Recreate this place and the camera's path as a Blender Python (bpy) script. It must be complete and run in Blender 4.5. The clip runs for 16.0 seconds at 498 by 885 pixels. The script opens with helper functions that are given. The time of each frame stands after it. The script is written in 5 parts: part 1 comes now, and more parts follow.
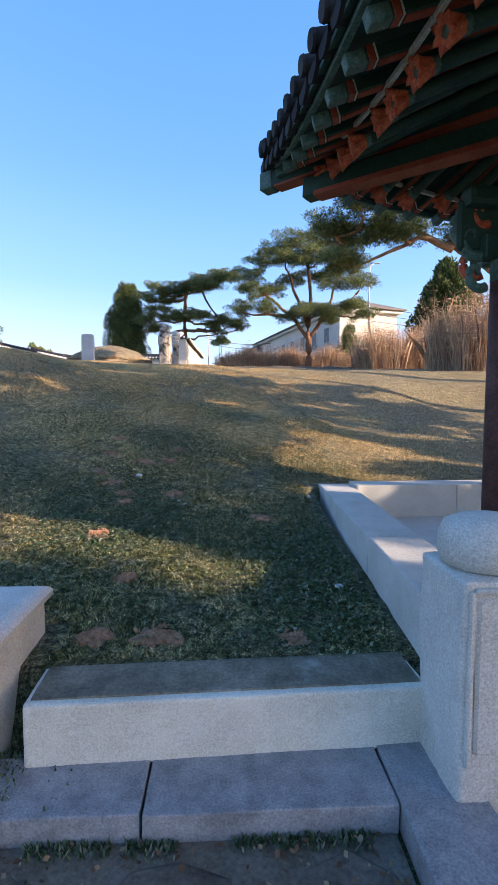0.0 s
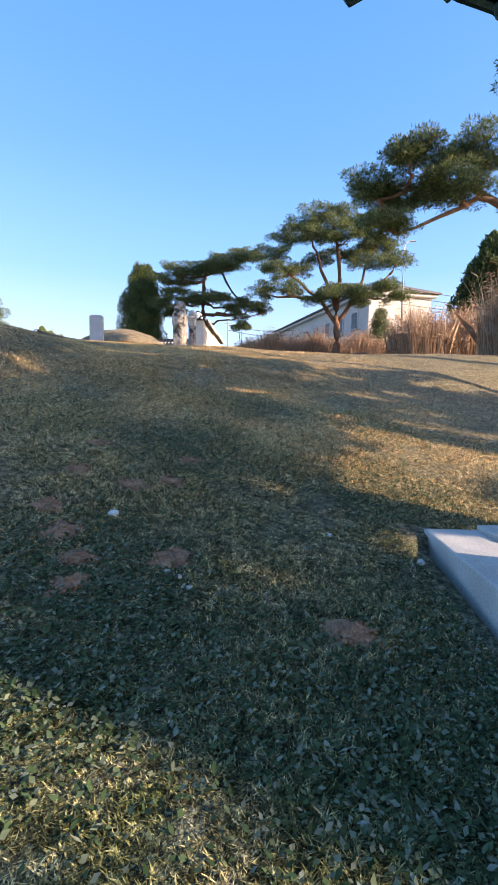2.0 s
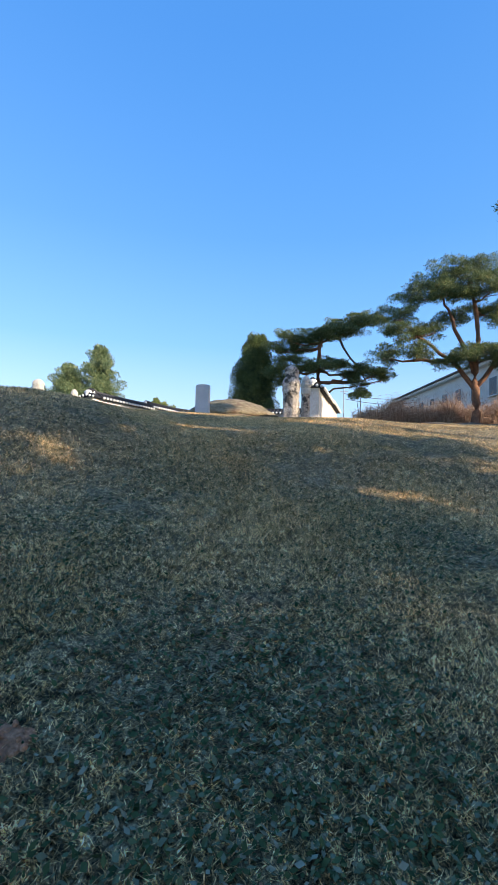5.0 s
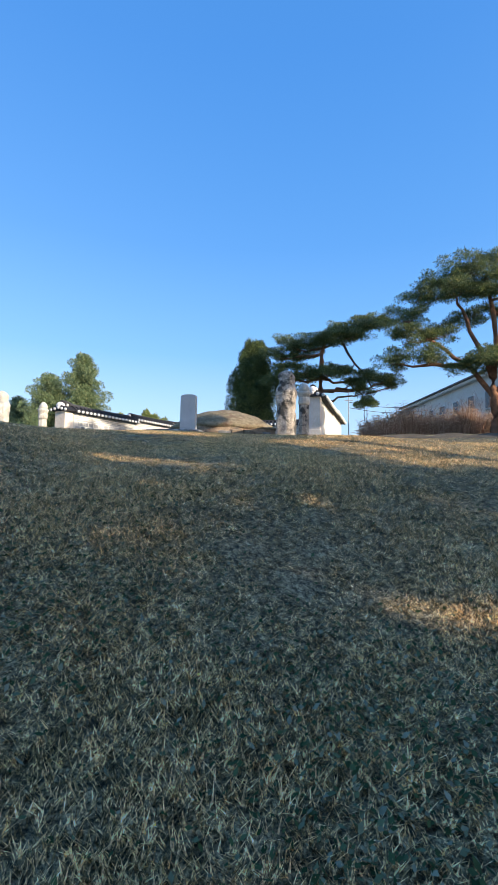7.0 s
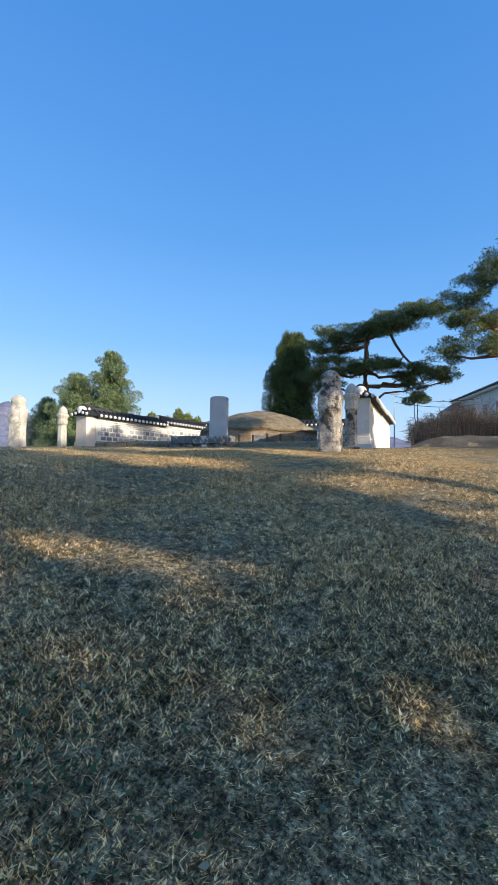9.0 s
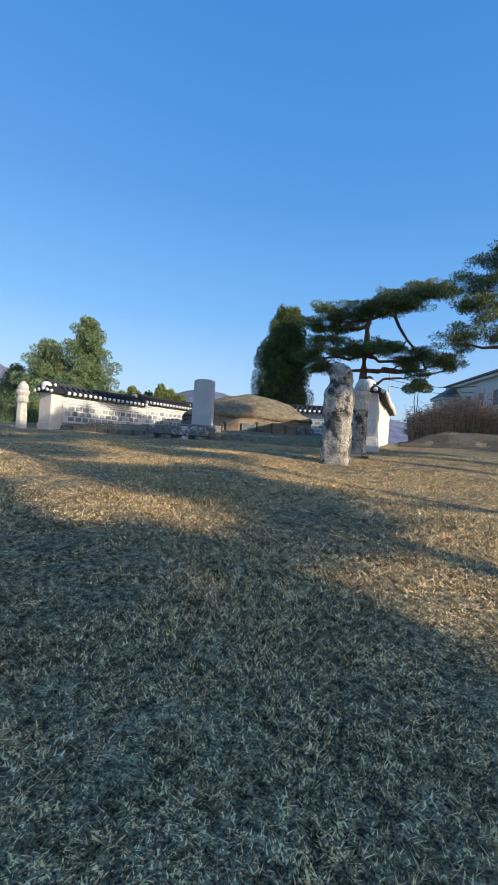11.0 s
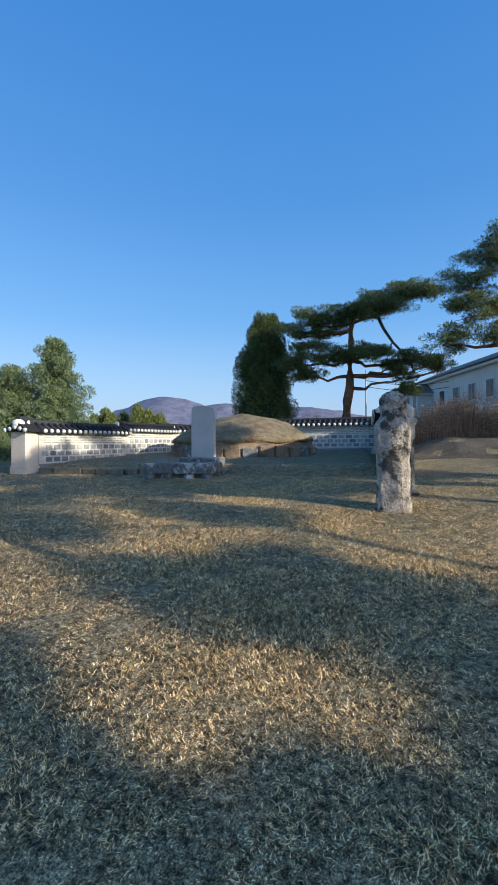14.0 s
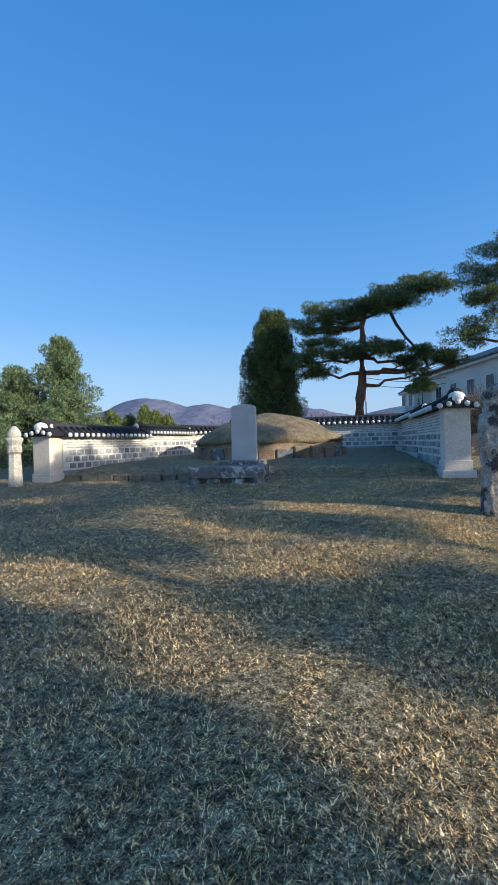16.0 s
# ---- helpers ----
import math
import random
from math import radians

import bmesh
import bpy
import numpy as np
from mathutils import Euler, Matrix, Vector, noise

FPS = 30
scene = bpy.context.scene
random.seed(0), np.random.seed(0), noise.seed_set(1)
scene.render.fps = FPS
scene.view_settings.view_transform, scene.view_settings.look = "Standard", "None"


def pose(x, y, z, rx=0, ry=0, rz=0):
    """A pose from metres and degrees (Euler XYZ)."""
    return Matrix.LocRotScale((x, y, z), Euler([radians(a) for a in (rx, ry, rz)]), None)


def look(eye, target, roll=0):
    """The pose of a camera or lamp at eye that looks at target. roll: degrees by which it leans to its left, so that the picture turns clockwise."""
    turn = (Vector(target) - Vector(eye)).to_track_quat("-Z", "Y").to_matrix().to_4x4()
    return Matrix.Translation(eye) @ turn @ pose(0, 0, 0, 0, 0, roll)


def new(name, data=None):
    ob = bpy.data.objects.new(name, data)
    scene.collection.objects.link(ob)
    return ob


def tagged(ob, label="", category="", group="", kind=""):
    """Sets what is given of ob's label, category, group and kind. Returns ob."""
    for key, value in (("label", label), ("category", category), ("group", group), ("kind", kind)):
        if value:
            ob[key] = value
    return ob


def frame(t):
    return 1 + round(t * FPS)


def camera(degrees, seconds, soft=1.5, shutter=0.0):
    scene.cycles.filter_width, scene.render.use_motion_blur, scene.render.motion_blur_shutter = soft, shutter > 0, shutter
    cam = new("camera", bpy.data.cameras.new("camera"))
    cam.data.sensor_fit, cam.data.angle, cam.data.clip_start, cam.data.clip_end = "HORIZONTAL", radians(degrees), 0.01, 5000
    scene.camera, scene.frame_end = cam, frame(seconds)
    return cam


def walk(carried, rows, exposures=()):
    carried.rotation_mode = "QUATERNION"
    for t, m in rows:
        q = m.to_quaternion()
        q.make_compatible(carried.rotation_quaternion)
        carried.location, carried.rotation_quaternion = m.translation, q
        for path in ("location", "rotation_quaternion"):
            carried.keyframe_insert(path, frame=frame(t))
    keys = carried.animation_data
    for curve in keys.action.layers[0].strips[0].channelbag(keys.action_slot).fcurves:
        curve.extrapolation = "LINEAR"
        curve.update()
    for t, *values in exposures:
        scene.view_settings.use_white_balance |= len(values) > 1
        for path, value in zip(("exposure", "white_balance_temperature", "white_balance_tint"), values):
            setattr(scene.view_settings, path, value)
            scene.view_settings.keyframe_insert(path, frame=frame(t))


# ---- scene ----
cam = camera(56.4, 16.0)
PATH = [
    (0, (-0.073, 0.202, 1.418), (0.017, 2.196, 1.285), 0.1),
    (0.5, (-0.12, 0.935, 1.388), (-0.031, 2.929, 1.248), 1.1),
    (1, (-0.153, 1.635, 1.365), (-0.085, 3.629, 1.22), 1.6),
    (1.5, (-0.223, 2.329, 1.373), (-0.198, 4.322, 1.213), 1.7),
    (2, (-0.251, 2.771, 1.423), (-0.237, 4.763, 1.247), 0.6),
    (2.5, (-0.269, 3.172, 1.62), (-0.292, 5.16, 1.399), 0.4),
    (3, (-0.344, 3.628, 1.724), (-0.435, 5.609, 1.469), 0.4),
    (3.5, (-0.346, 4.262, 1.778), (-0.58, 6.239, 1.594), 1.8),
    (4, (-0.427, 4.921, 1.84), (-0.788, 6.887, 1.788), 2.2),
    (6.5, (-0.782, 8.251, 2.161), (-1.277, 10.183, 2.309), 1.6),
    (7, (-0.742, 8.925, 2.371), (-1.23, 10.859, 2.516), 1.1),
    (7.5, (-0.857, 9.519, 2.552), (-1.365, 11.448, 2.694), 1.3),
    (8, (-0.935, 10.009, 2.745), (-1.451, 11.936, 2.887), 1.7),
    (8.5, (-1.064, 10.504, 2.925), (-1.693, 12.398, 3.052), 0.9),
    (9, (-1.214, 10.968, 3.074), (-1.863, 12.857, 3.183), 1.1),
    (9.5, (-1.258, 11.503, 3.227), (-1.908, 13.394, 3.287), 1.3),
    (10, (-1.425, 12.032, 3.428), (-2.087, 13.919, 3.456), 2.3),
    (10.2, (-1.547, 12.237, 3.523), (-2.206, 14.126, 3.543), 3.8),
    (12.3, (-2.55, 13.525, 4.306), (-3.054, 15.459, 4.224), 2.0),
    (12.5, (-2.666, 13.595, 4.361), (-3.178, 15.526, 4.278), 1.9),
    (13, (-3.01, 13.757, 4.512), (-3.53, 15.688, 4.469), 0.3),
    (13.5, (-3.291, 14.009, 4.611), (-3.789, 15.946, 4.595), 0.5),
    (14, (-3.665, 14.124, 4.649), (-4.107, 16.075, 4.652), -0.3),
    (14.5, (-4.109, 14.245, 4.666), (-4.508, 16.205, 4.669), -0.4),
    (15, (-4.531, 14.441, 4.712), (-4.907, 16.405, 4.718), -0.7),
    (15.5, (-5.027, 14.491, 4.727), (-5.388, 16.458, 4.727), -1.7),
    (16, (-5.516, 14.61, 4.699), (-5.881, 16.577, 4.701), -1.5),
]
walk(cam, [(t, look(eye, target, roll)) for t, eye, target, roll in PATH],
     [(0, 1.27, 7900, 27), (3, 1.25, 7800, 25), (4, 1.08, 7300, 20), (6.5, 0.86, 7000, 17), (9, 0.64, 6900, 15), (12.5, 0.43, 6700, 13), (16, 0.4, 6500, 12)])
# ---- world, sun, exposure ----
SUN = Vector((0.890, -0.325, 0.305)).normalized()
world = bpy.data.worlds.new("sky")
scene.world = world
world.use_nodes = True
wn = world.node_tree
sky = wn.nodes.new("ShaderNodeTexSky")
sky.sky_type = "NISHITA"
sky.sun_disc = False
sky.sun_elevation = math.asin(SUN.z)
sky.sun_rotation = math.atan2(SUN.x, SUN.y)
sky.air_density, sky.dust_density, sky.ozone_density = 1.0, 2.5, 1.0
# clear winter sky: deep blue overhead, pale above the hills, brighter and whiter towards the sun
up_dir = wn.nodes.new("ShaderNodeSeparateXYZ")
wn.links.new(wn.nodes.new("ShaderNodeTexCoord").outputs["Generated"], up_dir.inputs[0])
blue = wn.nodes.new("ShaderNodeValToRGB")
stops = blue.color_ramp.elements
for _k in range(4):
    stops.new(0.5)
for e_, (p_, c_) in zip(stops, ((0.0, (0.34, 0.46, 0.62)), (0.10, (0.205, 0.40, 0.66)), (0.25, (0.062, 0.275, 0.62)), (0.45, (0.020, 0.20, 0.55)), (0.70, (0.006, 0.16, 0.50)), (1.0, (0.008, 0.14, 0.42)))):
    e_.position, e_.color = p_, (*c_, 1)
wn.links.new(up_dir.outputs["Z"], blue.inputs["Fac"])
haze = wn.nodes.new("ShaderNodeMix")
haze.data_type, haze.blend_type = "RGBA", "ADD"
haze.inputs[0].default_value = 0.055
wn.links.new(blue.outputs[0], haze.inputs[6])
wn.links.new(sky.outputs[0], haze.inputs[7])
wn.links.new(haze.outputs[2], wn.nodes["Background"].inputs[0])
wn.nodes["Background"].inputs[1].default_value = 0.84
lamp = bpy.data.lights.new("sun", "SUN")
lamp.energy, lamp.angle, lamp.color = 4.0, radians(0.55), (1.0, 0.94, 0.78)
sun = new("sun", lamp)
sun.matrix_world = look(SUN * 60, (0, 0, 0))


# ---- materials ----
def mat(name, rough=0.8, spec=0.3, metal=0.0):
    m = bpy.data.materials.new(name)
    m.use_nodes = True
    b = m.node_tree.nodes["Principled BSDF"]
    b.inputs["Roughness"].default_value = rough
    b.inputs["Specular IOR Level"].default_value = spec
    b.inputs["Metallic"].default_value = metal
    return m, m.node_tree, b


def node(nt, kind, **values):
    n = nt.nodes.new(kind)
    for k, v in values.items():
        n.inputs[k].default_value = v
    return n


def coords(nt):
    return nt.nodes.new("ShaderNodeNewGeometry").outputs["Position"]


def noise_of(nt, scale, detail=4.0, rough=0.6, vector=None):
    n = node(nt, "ShaderNodeTexNoise", Scale=scale, Detail=detail, Roughness=rough)
    nt.links.new(vector or coords(nt), n.inputs["Vector"])
    return n.outputs["Fac"]


def ramp(nt, fac, stops):
    r = nt.nodes.new("ShaderNodeValToRGB")
    e = r.color_ramp.elements
    while len(e) < len(stops):
        e.new(0.5)
    for k, (p, c) in enumerate(stops):
        e[k].position = p
        e[k].color = (*c, 1) if len(c) == 3 else c
    nt.links.new(fac, r.inputs["Fac"])
    return r.outputs["Color"]


def mix(nt, fac, a, b, how="MIX"):
    m = nt.nodes.new("ShaderNodeMix")
    m.data_type, m.blend_type = "RGBA", how
    for socket, v in ((m.inputs[0], fac), (m.inputs[6], a), (m.inputs[7], b)):
        if isinstance(v, (int, float)):
            socket.default_value = v
        elif isinstance(v, tuple):
            socket.default_value = (*v, 1)
        else:
            nt.links.new(v, socket)
    return m.outputs[2]


def bump(nt, b, height, strength=0.4, distance=0.02):
    n = node(nt, "ShaderNodeBump", Strength=strength, Distance=distance)
    nt.links.new(height, n.inputs["Height"])
    nt.links.new(n.outputs["Normal"], b.inputs["Normal"])


def simple(name, a, b2, scale=6.0, rough=0.8, strength=0.3, distance=0.01, spec=0.3, fine=60.0, third=None, object_space=False, third_at=(0.52, 0.66)):
    """Two mottled tones, a fine grain and a bump."""
    m, nt, b = mat(name, rough, spec)
    v = nt.nodes.new("ShaderNodeTexCoord").outputs["Object"] if object_space else None
    n1, n2 = noise_of(nt, scale, 5.0, 0.65, v), noise_of(nt, fine, 3.0, 0.6, v)
    c = ramp(nt, n1, [(0.33, a), (0.67, b2)])
    c = mix(nt, 0.55, c, ramp(nt, n2, [(0.3, (0.25, 0.25, 0.25)), (0.7, (0.78, 0.78, 0.78))]), "OVERLAY")
    if third:
        c = mix(nt, ramp(nt, noise_of(nt, scale * 0.45, 6.0, 0.7, v), [(third_at[0], (0, 0, 0)), (third_at[1], (1, 1, 1))]), c, third)
    nt.links.new(c, b.inputs["Base Color"])
    bump(nt, b, n2, strength, distance)
    return m


def by_piece(name, stops, rough=0.7, island=False, tint=0.4, scale=8.0, strength=0.3, through_light=0.0):
    """One tone for each piece, from a ramp, with a mottle over it."""
    m, nt, b = mat(name, rough, 0.25)
    src = nt.nodes.new("ShaderNodeNewGeometry").outputs["Random Per Island"] if island else nt.nodes.new("ShaderNodeObjectInfo").outputs["Random"]
    c = ramp(nt, src, stops)
    n = noise_of(nt, scale, 4.0)
    c = mix(nt, tint, c, ramp(nt, n, [(0.3, (0.2, 0.2, 0.2)), (0.7, (0.8, 0.8, 0.8))]), "OVERLAY")
    nt.links.new(c, b.inputs["Base Color"])
    bump(nt, b, n, strength, 0.01)
    if through_light:
        t = nt.nodes.new("ShaderNodeBsdfTranslucent")
        nt.links.new(c, t.inputs["Color"])
        ms = nt.nodes.new("ShaderNodeMixShader")
        ms.inputs[0].default_value = through_light
        nt.links.new(b.outputs[0], ms.inputs[1])
        nt.links.new(t.outputs[0], ms.inputs[2])
        nt.links.new(ms.outputs[0], nt.nodes["Material Output"].inputs["Surface"])
    return m


def lawn_tone(nt):
    """Winter turf: green weeds low on the slope, straw on the top, bare reddish patches."""
    p = coords(nt)
    sep = nt.nodes.new("ShaderNodeSeparateXYZ")
    nt.links.new(p, sep.inputs[0])
    up = node(nt, "ShaderNodeMapRange")
    for k, v in (("From Min", 3.6), ("From Max", 8.8)):
        up.inputs[k].default_value = v
    nt.links.new(sep.outputs["Y"], up.inputs["Value"])
    big, mid, small = noise_of(nt, 0.55, 4.0), noise_of(nt, 5.5, 6.0, 0.75), noise_of(nt, 22.0, 4.0, 0.7)
    green = ramp(nt, mid, [(0.3, (0.05, 0.075, 0.028)), (0.48, (0.14, 0.17, 0.09)), (0.7, (0.32, 0.32, 0.225))])
    straw = ramp(nt, mid, [(0.3, (0.25, 0.21, 0.125)), (0.5, (0.45, 0.38, 0.24)), (0.72, (0.61, 0.53, 0.36))])
    shift = node(nt, "ShaderNodeMath", **{})
    shift.operation = "MULTIPLY_ADD"
    nt.links.new(big, shift.inputs[0])
    shift.inputs[1].default_value = 1.5
    shift.inputs[2].default_value = -0.75
    total = nt.nodes.new("ShaderNodeMath")
    total.use_clamp = True
    nt.links.new(up.outputs[0], total.inputs[0])
    nt.links.new(shift.outputs[0], total.inputs[1])
    c = mix(nt, total.outputs[0], green, straw)
    c = mix(nt, 0.75, c, ramp(nt, small, [(0.36, (0.06, 0.06, 0.06)), (0.64, (0.94, 0.94, 0.94))]), "OVERLAY")
    gaps = ramp(nt, noise_of(nt, 85.0, 3.0, 0.7), [(0.38, (0.10, 0.10, 0.095)), (0.60, (1.15, 1.15, 1.13))])
    return mix(nt, 0.9, c, gaps, "MULTIPLY"), small


def make_turf(name, blades):
    m, nt, b = mat(name, 0.75, 0.2)
    c, small = lawn_tone(nt)
    if blades:
        rnd = nt.nodes.new("ShaderNodeNewGeometry").outputs["Random Per Island"]
        c = mix(nt, 0.8, c, ramp(nt, rnd, blades), "OVERLAY")
        c = mix(nt, 1.0, c, (2.02, 1.68, 1.52), "MULTIPLY")
        t = nt.nodes.new("ShaderNodeBsdfTranslucent")
        nt.links.new(c, t.inputs["Color"])
        ms = nt.nodes.new("ShaderNodeMixShader")
        ms.inputs[0].default_value = 0.3
        nt.links.new(b.outputs[0], ms.inputs[1])
        nt.links.new(t.outputs[0], ms.inputs[2])
        nt.links.new(ms.outputs[0], nt.nodes["Material Output"].inputs["Surface"])
    else:
        c = mix(nt, 1.0, c, (0.76, 0.72, 0.66), "MULTIPLY")
        bump(nt, b, small, 0.9, 0.05)
    nt.links.new(c, b.inputs["Base Color"])
    return m


M_TURF = make_turf("turf", None)
M_BLADE = make_turf("grass_blades", [(0.0, (0.06, 0.07, 0.045)), (0.28, (0.34, 0.36, 0.285)), (0.6, (0.80, 0.78, 0.68)), (1.0, (1.0, 0.98, 0.92))])
M_WEED = by_piece("weed_leaf", [(0.0, (0.02, 0.05, 0.016)), (0.45, (0.07, 0.125, 0.05)), (0.8, (0.17, 0.21, 0.13)), (1.0, (0.31, 0.33, 0.24))], 0.8, True, 0.3, 30, 0.1, 0.2)
M_GRANITE = simple("pale_granite", (0.48, 0.462, 0.41), (0.61, 0.59, 0.535), 3.0, 0.75, 0.35, 0.004, fine=110.0)
M_STEP = simple("stained_granite", (0.54, 0.51, 0.42), (0.72, 0.69, 0.585), 2.2, 0.8, 0.35, 0.004, fine=120.0, third=(0.34, 0.325, 0.27), third_at=(0.58, 0.74))
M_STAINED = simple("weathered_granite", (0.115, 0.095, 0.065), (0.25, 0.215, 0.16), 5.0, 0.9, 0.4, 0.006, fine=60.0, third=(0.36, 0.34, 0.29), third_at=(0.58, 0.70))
M_LIMB = simple("orange_pine_bark", (0.22, 0.115, 0.07), (0.44, 0.25, 0.15), 4.0, 0.9, 0.7, 0.02, fine=26.0)
M_SLAB = simple("grey_granite", (0.19, 0.195, 0.20), (0.32, 0.322, 0.325), 9.0, 0.7, 0.4, 0.004, fine=100.0)
M_PAVE = simple("rough_paving", (0.07, 0.055, 0.042), (0.17, 0.135, 0.105), 3.5, 0.9, 0.5, 0.015, fine=40.0)
# brown soil with the bank's shade put into the colour
M_BANK = simple("shade_dark_bank_soil", (0.07, 0.06, 0.045), (0.14, 0.115, 0.085), 0.9, 0.95, 0.8, 0.05, fine=12.0)
M_LICHEN = simple("lichened_stone", (0.24, 0.205, 0.17), (0.54, 0.47, 0.39), 7.0, 0.9, 0.9, 0.03, fine=24.0, third=(0.07, 0.066, 0.06), third_at=(0.50, 0.57))
M_ALTAR = simple("mottled_altar_stone", (0.10, 0.10, 0.095), (0.24, 0.235, 0.22), 6.5, 0.9, 0.6, 0.02, fine=26.0, third=(0.55, 0.53, 0.48), third_at=(0.54, 0.60))
M_STELE = simple("smooth_grey_stele", (0.47, 0.455, 0.43), (0.56, 0.545, 0.515), 2.0, 0.65, 0.15, 0.003, fine=90.0)
M_PLASTER = simple("cream_plaster", (0.66, 0.56, 0.46), (0.78, 0.68, 0.57), 1.6, 0.9, 0.3, 0.01, fine=30.0)
M_LIME = simple("lime_mortar", (0.64, 0.605, 0.54), (0.78, 0.745, 0.67), 3.0, 0.9, 0.4, 0.01, fine=45.0)
M_BRICK = by_piece("grey_wall_block", [(0.0, (0.22, 0.225, 0.23)), (0.5, (0.36, 0.36, 0.355)), (1.0, (0.52, 0.50, 0.46))], 0.9)
M_BAND = by_piece("pale_wall_tile", [(0.0, (0.34, 0.34, 0.335)), (1.0, (0.58, 0.565, 0.53))], 0.9)
M_TILE = by_piece("black_roof_tile", [(0.0, (0.02, 0.021, 0.024)), (1.0, (0.05, 0.05, 0.053))], 0.92)
M_ENDCAP = simple("whitewashed_tile_end", (0.66, 0.63, 0.58), (0.80, 0.78, 0.73), 9.0, 0.9, 0.3, 0.01)
M_EARTH = simple("bare_mound_earth", (0.20, 0.13, 0.08), (0.36, 0.26, 0.17), 1.4, 0.95, 0.7, 0.03, fine=18.0, third=(0.12, 0.10, 0.075))
M_MOUNDTURF = simple("dry_mound_turf", (0.17, 0.135, 0.075), (0.37, 0.29, 0.18), 3.2, 0.95, 1.0, 0.08, fine=20.0, third=(0.20, 0.12, 0.075))
M_BARK = simple("red_pine_bark", (0.13, 0.065, 0.04), (0.30, 0.15, 0.085), 3.0, 0.9, 0.9, 0.03, fine=22.0)
M_DARKBARK = simple("dark_bark", (0.05, 0.04, 0.03), (0.11, 0.085, 0.065), 4.0, 0.9, 0.9, 0.03, fine=22.0)
M_NEEDLE = by_piece("pine_needles", [(0.0, (0.035, 0.07, 0.035)), (0.5, (0.11, 0.155, 0.06)), (0.85, (0.24, 0.27, 0.09)), (1.0, (0.38, 0.34, 0.13))], 0.6, True, 0.3, 0.8, 0.0, 0.25)
M_CYPRESS = by_piece("cypress_foliage", [(0.0, (0.030, 0.058, 0.022)), (0.6, (0.085, 0.125, 0.04)), (1.0, (0.21, 0.24, 0.08))], 0.6, True, 0.3, 0.8, 0.0, 0.15)
M_JUNIPER = by_piece("juniper_foliage", [(0.0, (0.06, 0.11, 0.06)), (0.6, (0.17, 0.235, 0.115)), (1.0, (0.34, 0.37, 0.17))], 0.6, True, 0.3, 0.8, 0.0, 0.2)
M_HEDGE = by_piece("hedge_foliage", [(0.0, (0.10, 0.14, 0.05)), (0.6, (0.22, 0.27, 0.09)), (1.0, (0.36, 0.38, 0.14))], 0.6, True, 0.3, 0.8, 0.0, 0.25)
M_REED = by_piece("dry_reed", [(0.0, (0.28, 0.16, 0.10)), (0.5, (0.50, 0.32, 0.21)), (1.0, (0.76, 0.58, 0.42))], 0.8, True, 0.3, 2.0, 0.0, 0.35)
M_TWIG = by_piece("bare_twig", [(0.0, (0.11, 0.075, 0.055)), (1.0, (0.26, 0.18, 0.14))], 0.9, True, 0.2, 4.0, 0.0)
M_RENDERWALL = simple("cream_house_render", (0.62, 0.56, 0.49), (0.70, 0.64, 0.57), 0.5, 0.9, 0.2, 0.01, fine=14.0)
M_HOUSETRIM = simple("pale_house_trim", (0.66, 0.64, 0.60), (0.72, 0.70, 0.66), 1.0, 0.8, 0.1, 0.01)
M_HOUSEROOF = simple("brown_grey_roof", (0.16, 0.14, 0.125), (0.23, 0.20, 0.18), 1.0, 0.8, 0.3, 0.02)
# the blue of distance haze is put into the mountain's base colour
M_MOUNTAIN = simple("haze_tinted_mountain", (0.13, 0.145, 0.21), (0.18, 0.185, 0.25), 0.004, 1.0, 0.2, 1.0, fine=0.03)
M_TOWN = simple("far_house", (0.5, 0.5, 0.5), (0.7, 0.7, 0.7), 0.05, 0.9, 0.1, 0.01)
M_STEEL = simple("galvanised_steel", (0.42, 0.43, 0.44), (0.52, 0.53, 0.54), 3.0, 0.45, 0.1, 0.002)
M_PAINTGREEN = simple("dark_green_paint", (0.012, 0.045, 0.035), (0.022, 0.075, 0.056), 5.0, 0.6, 0.2, 0.004)
M_PAINTTEAL = simple("teal_paint", (0.03, 0.10, 0.085), (0.10, 0.19, 0.165), 22.0, 0.6, 0.2, 0.004)
M_PAINTRED = simple("vermilion_paint", (0.25, 0.045, 0.025), (0.36, 0.085, 0.05), 5.0, 0.6, 0.2, 0.004)
M_PAINTPALE = simple("pale_band_paint", (0.42, 0.47, 0.43), (0.58, 0.60, 0.55), 8.0, 0.7, 0.2, 0.003)
M_PAINTORANGE = simple("orange_lotus_paint", (0.46, 0.06, 0.03), (0.70, 0.20, 0.10), 18.0, 0.6, 0.2, 0.003)
M_COLUMN = simple("weathered_red_column", (0.06, 0.03, 0.028), (0.13, 0.06, 0.05), 4.0, 0.7, 0.3, 0.005, fine=35.0)
M_GLASS, _nt, _b = mat("dark_window_glass", 0.25, 0.3)
_b.inputs["Base Color"].default_value = (0.03, 0.04, 0.055, 1)
M_PALEFIG = simple("pale_worn_stone", (0.46, 0.42, 0.35), (0.60, 0.56, 0.48), 6.0, 0.9, 0.8, 0.02, fine=26.0, third=(0.30, 0.27, 0.22))
# near-black green that stands for the shade deep inside the crowns
M_INNER = simple("crown_shade_green", (0.014, 0.028, 0.012), (0.03, 0.05, 0.02), 2.0, 0.9, 0.5, 0.05, fine=9.0)
M_MORTAR = simple("pale_brown_mortar", (0.11, 0.09, 0.065), (0.19, 0.16, 0.125), 5.0, 0.95, 0.5, 0.01, fine=50.0)
M_REDSOIL = simple("reddish_crumbly_soil", (0.26, 0.125, 0.07), (0.54, 0.29, 0.175), 14.0, 0.95, 0.9, 0.03, fine=60.0)
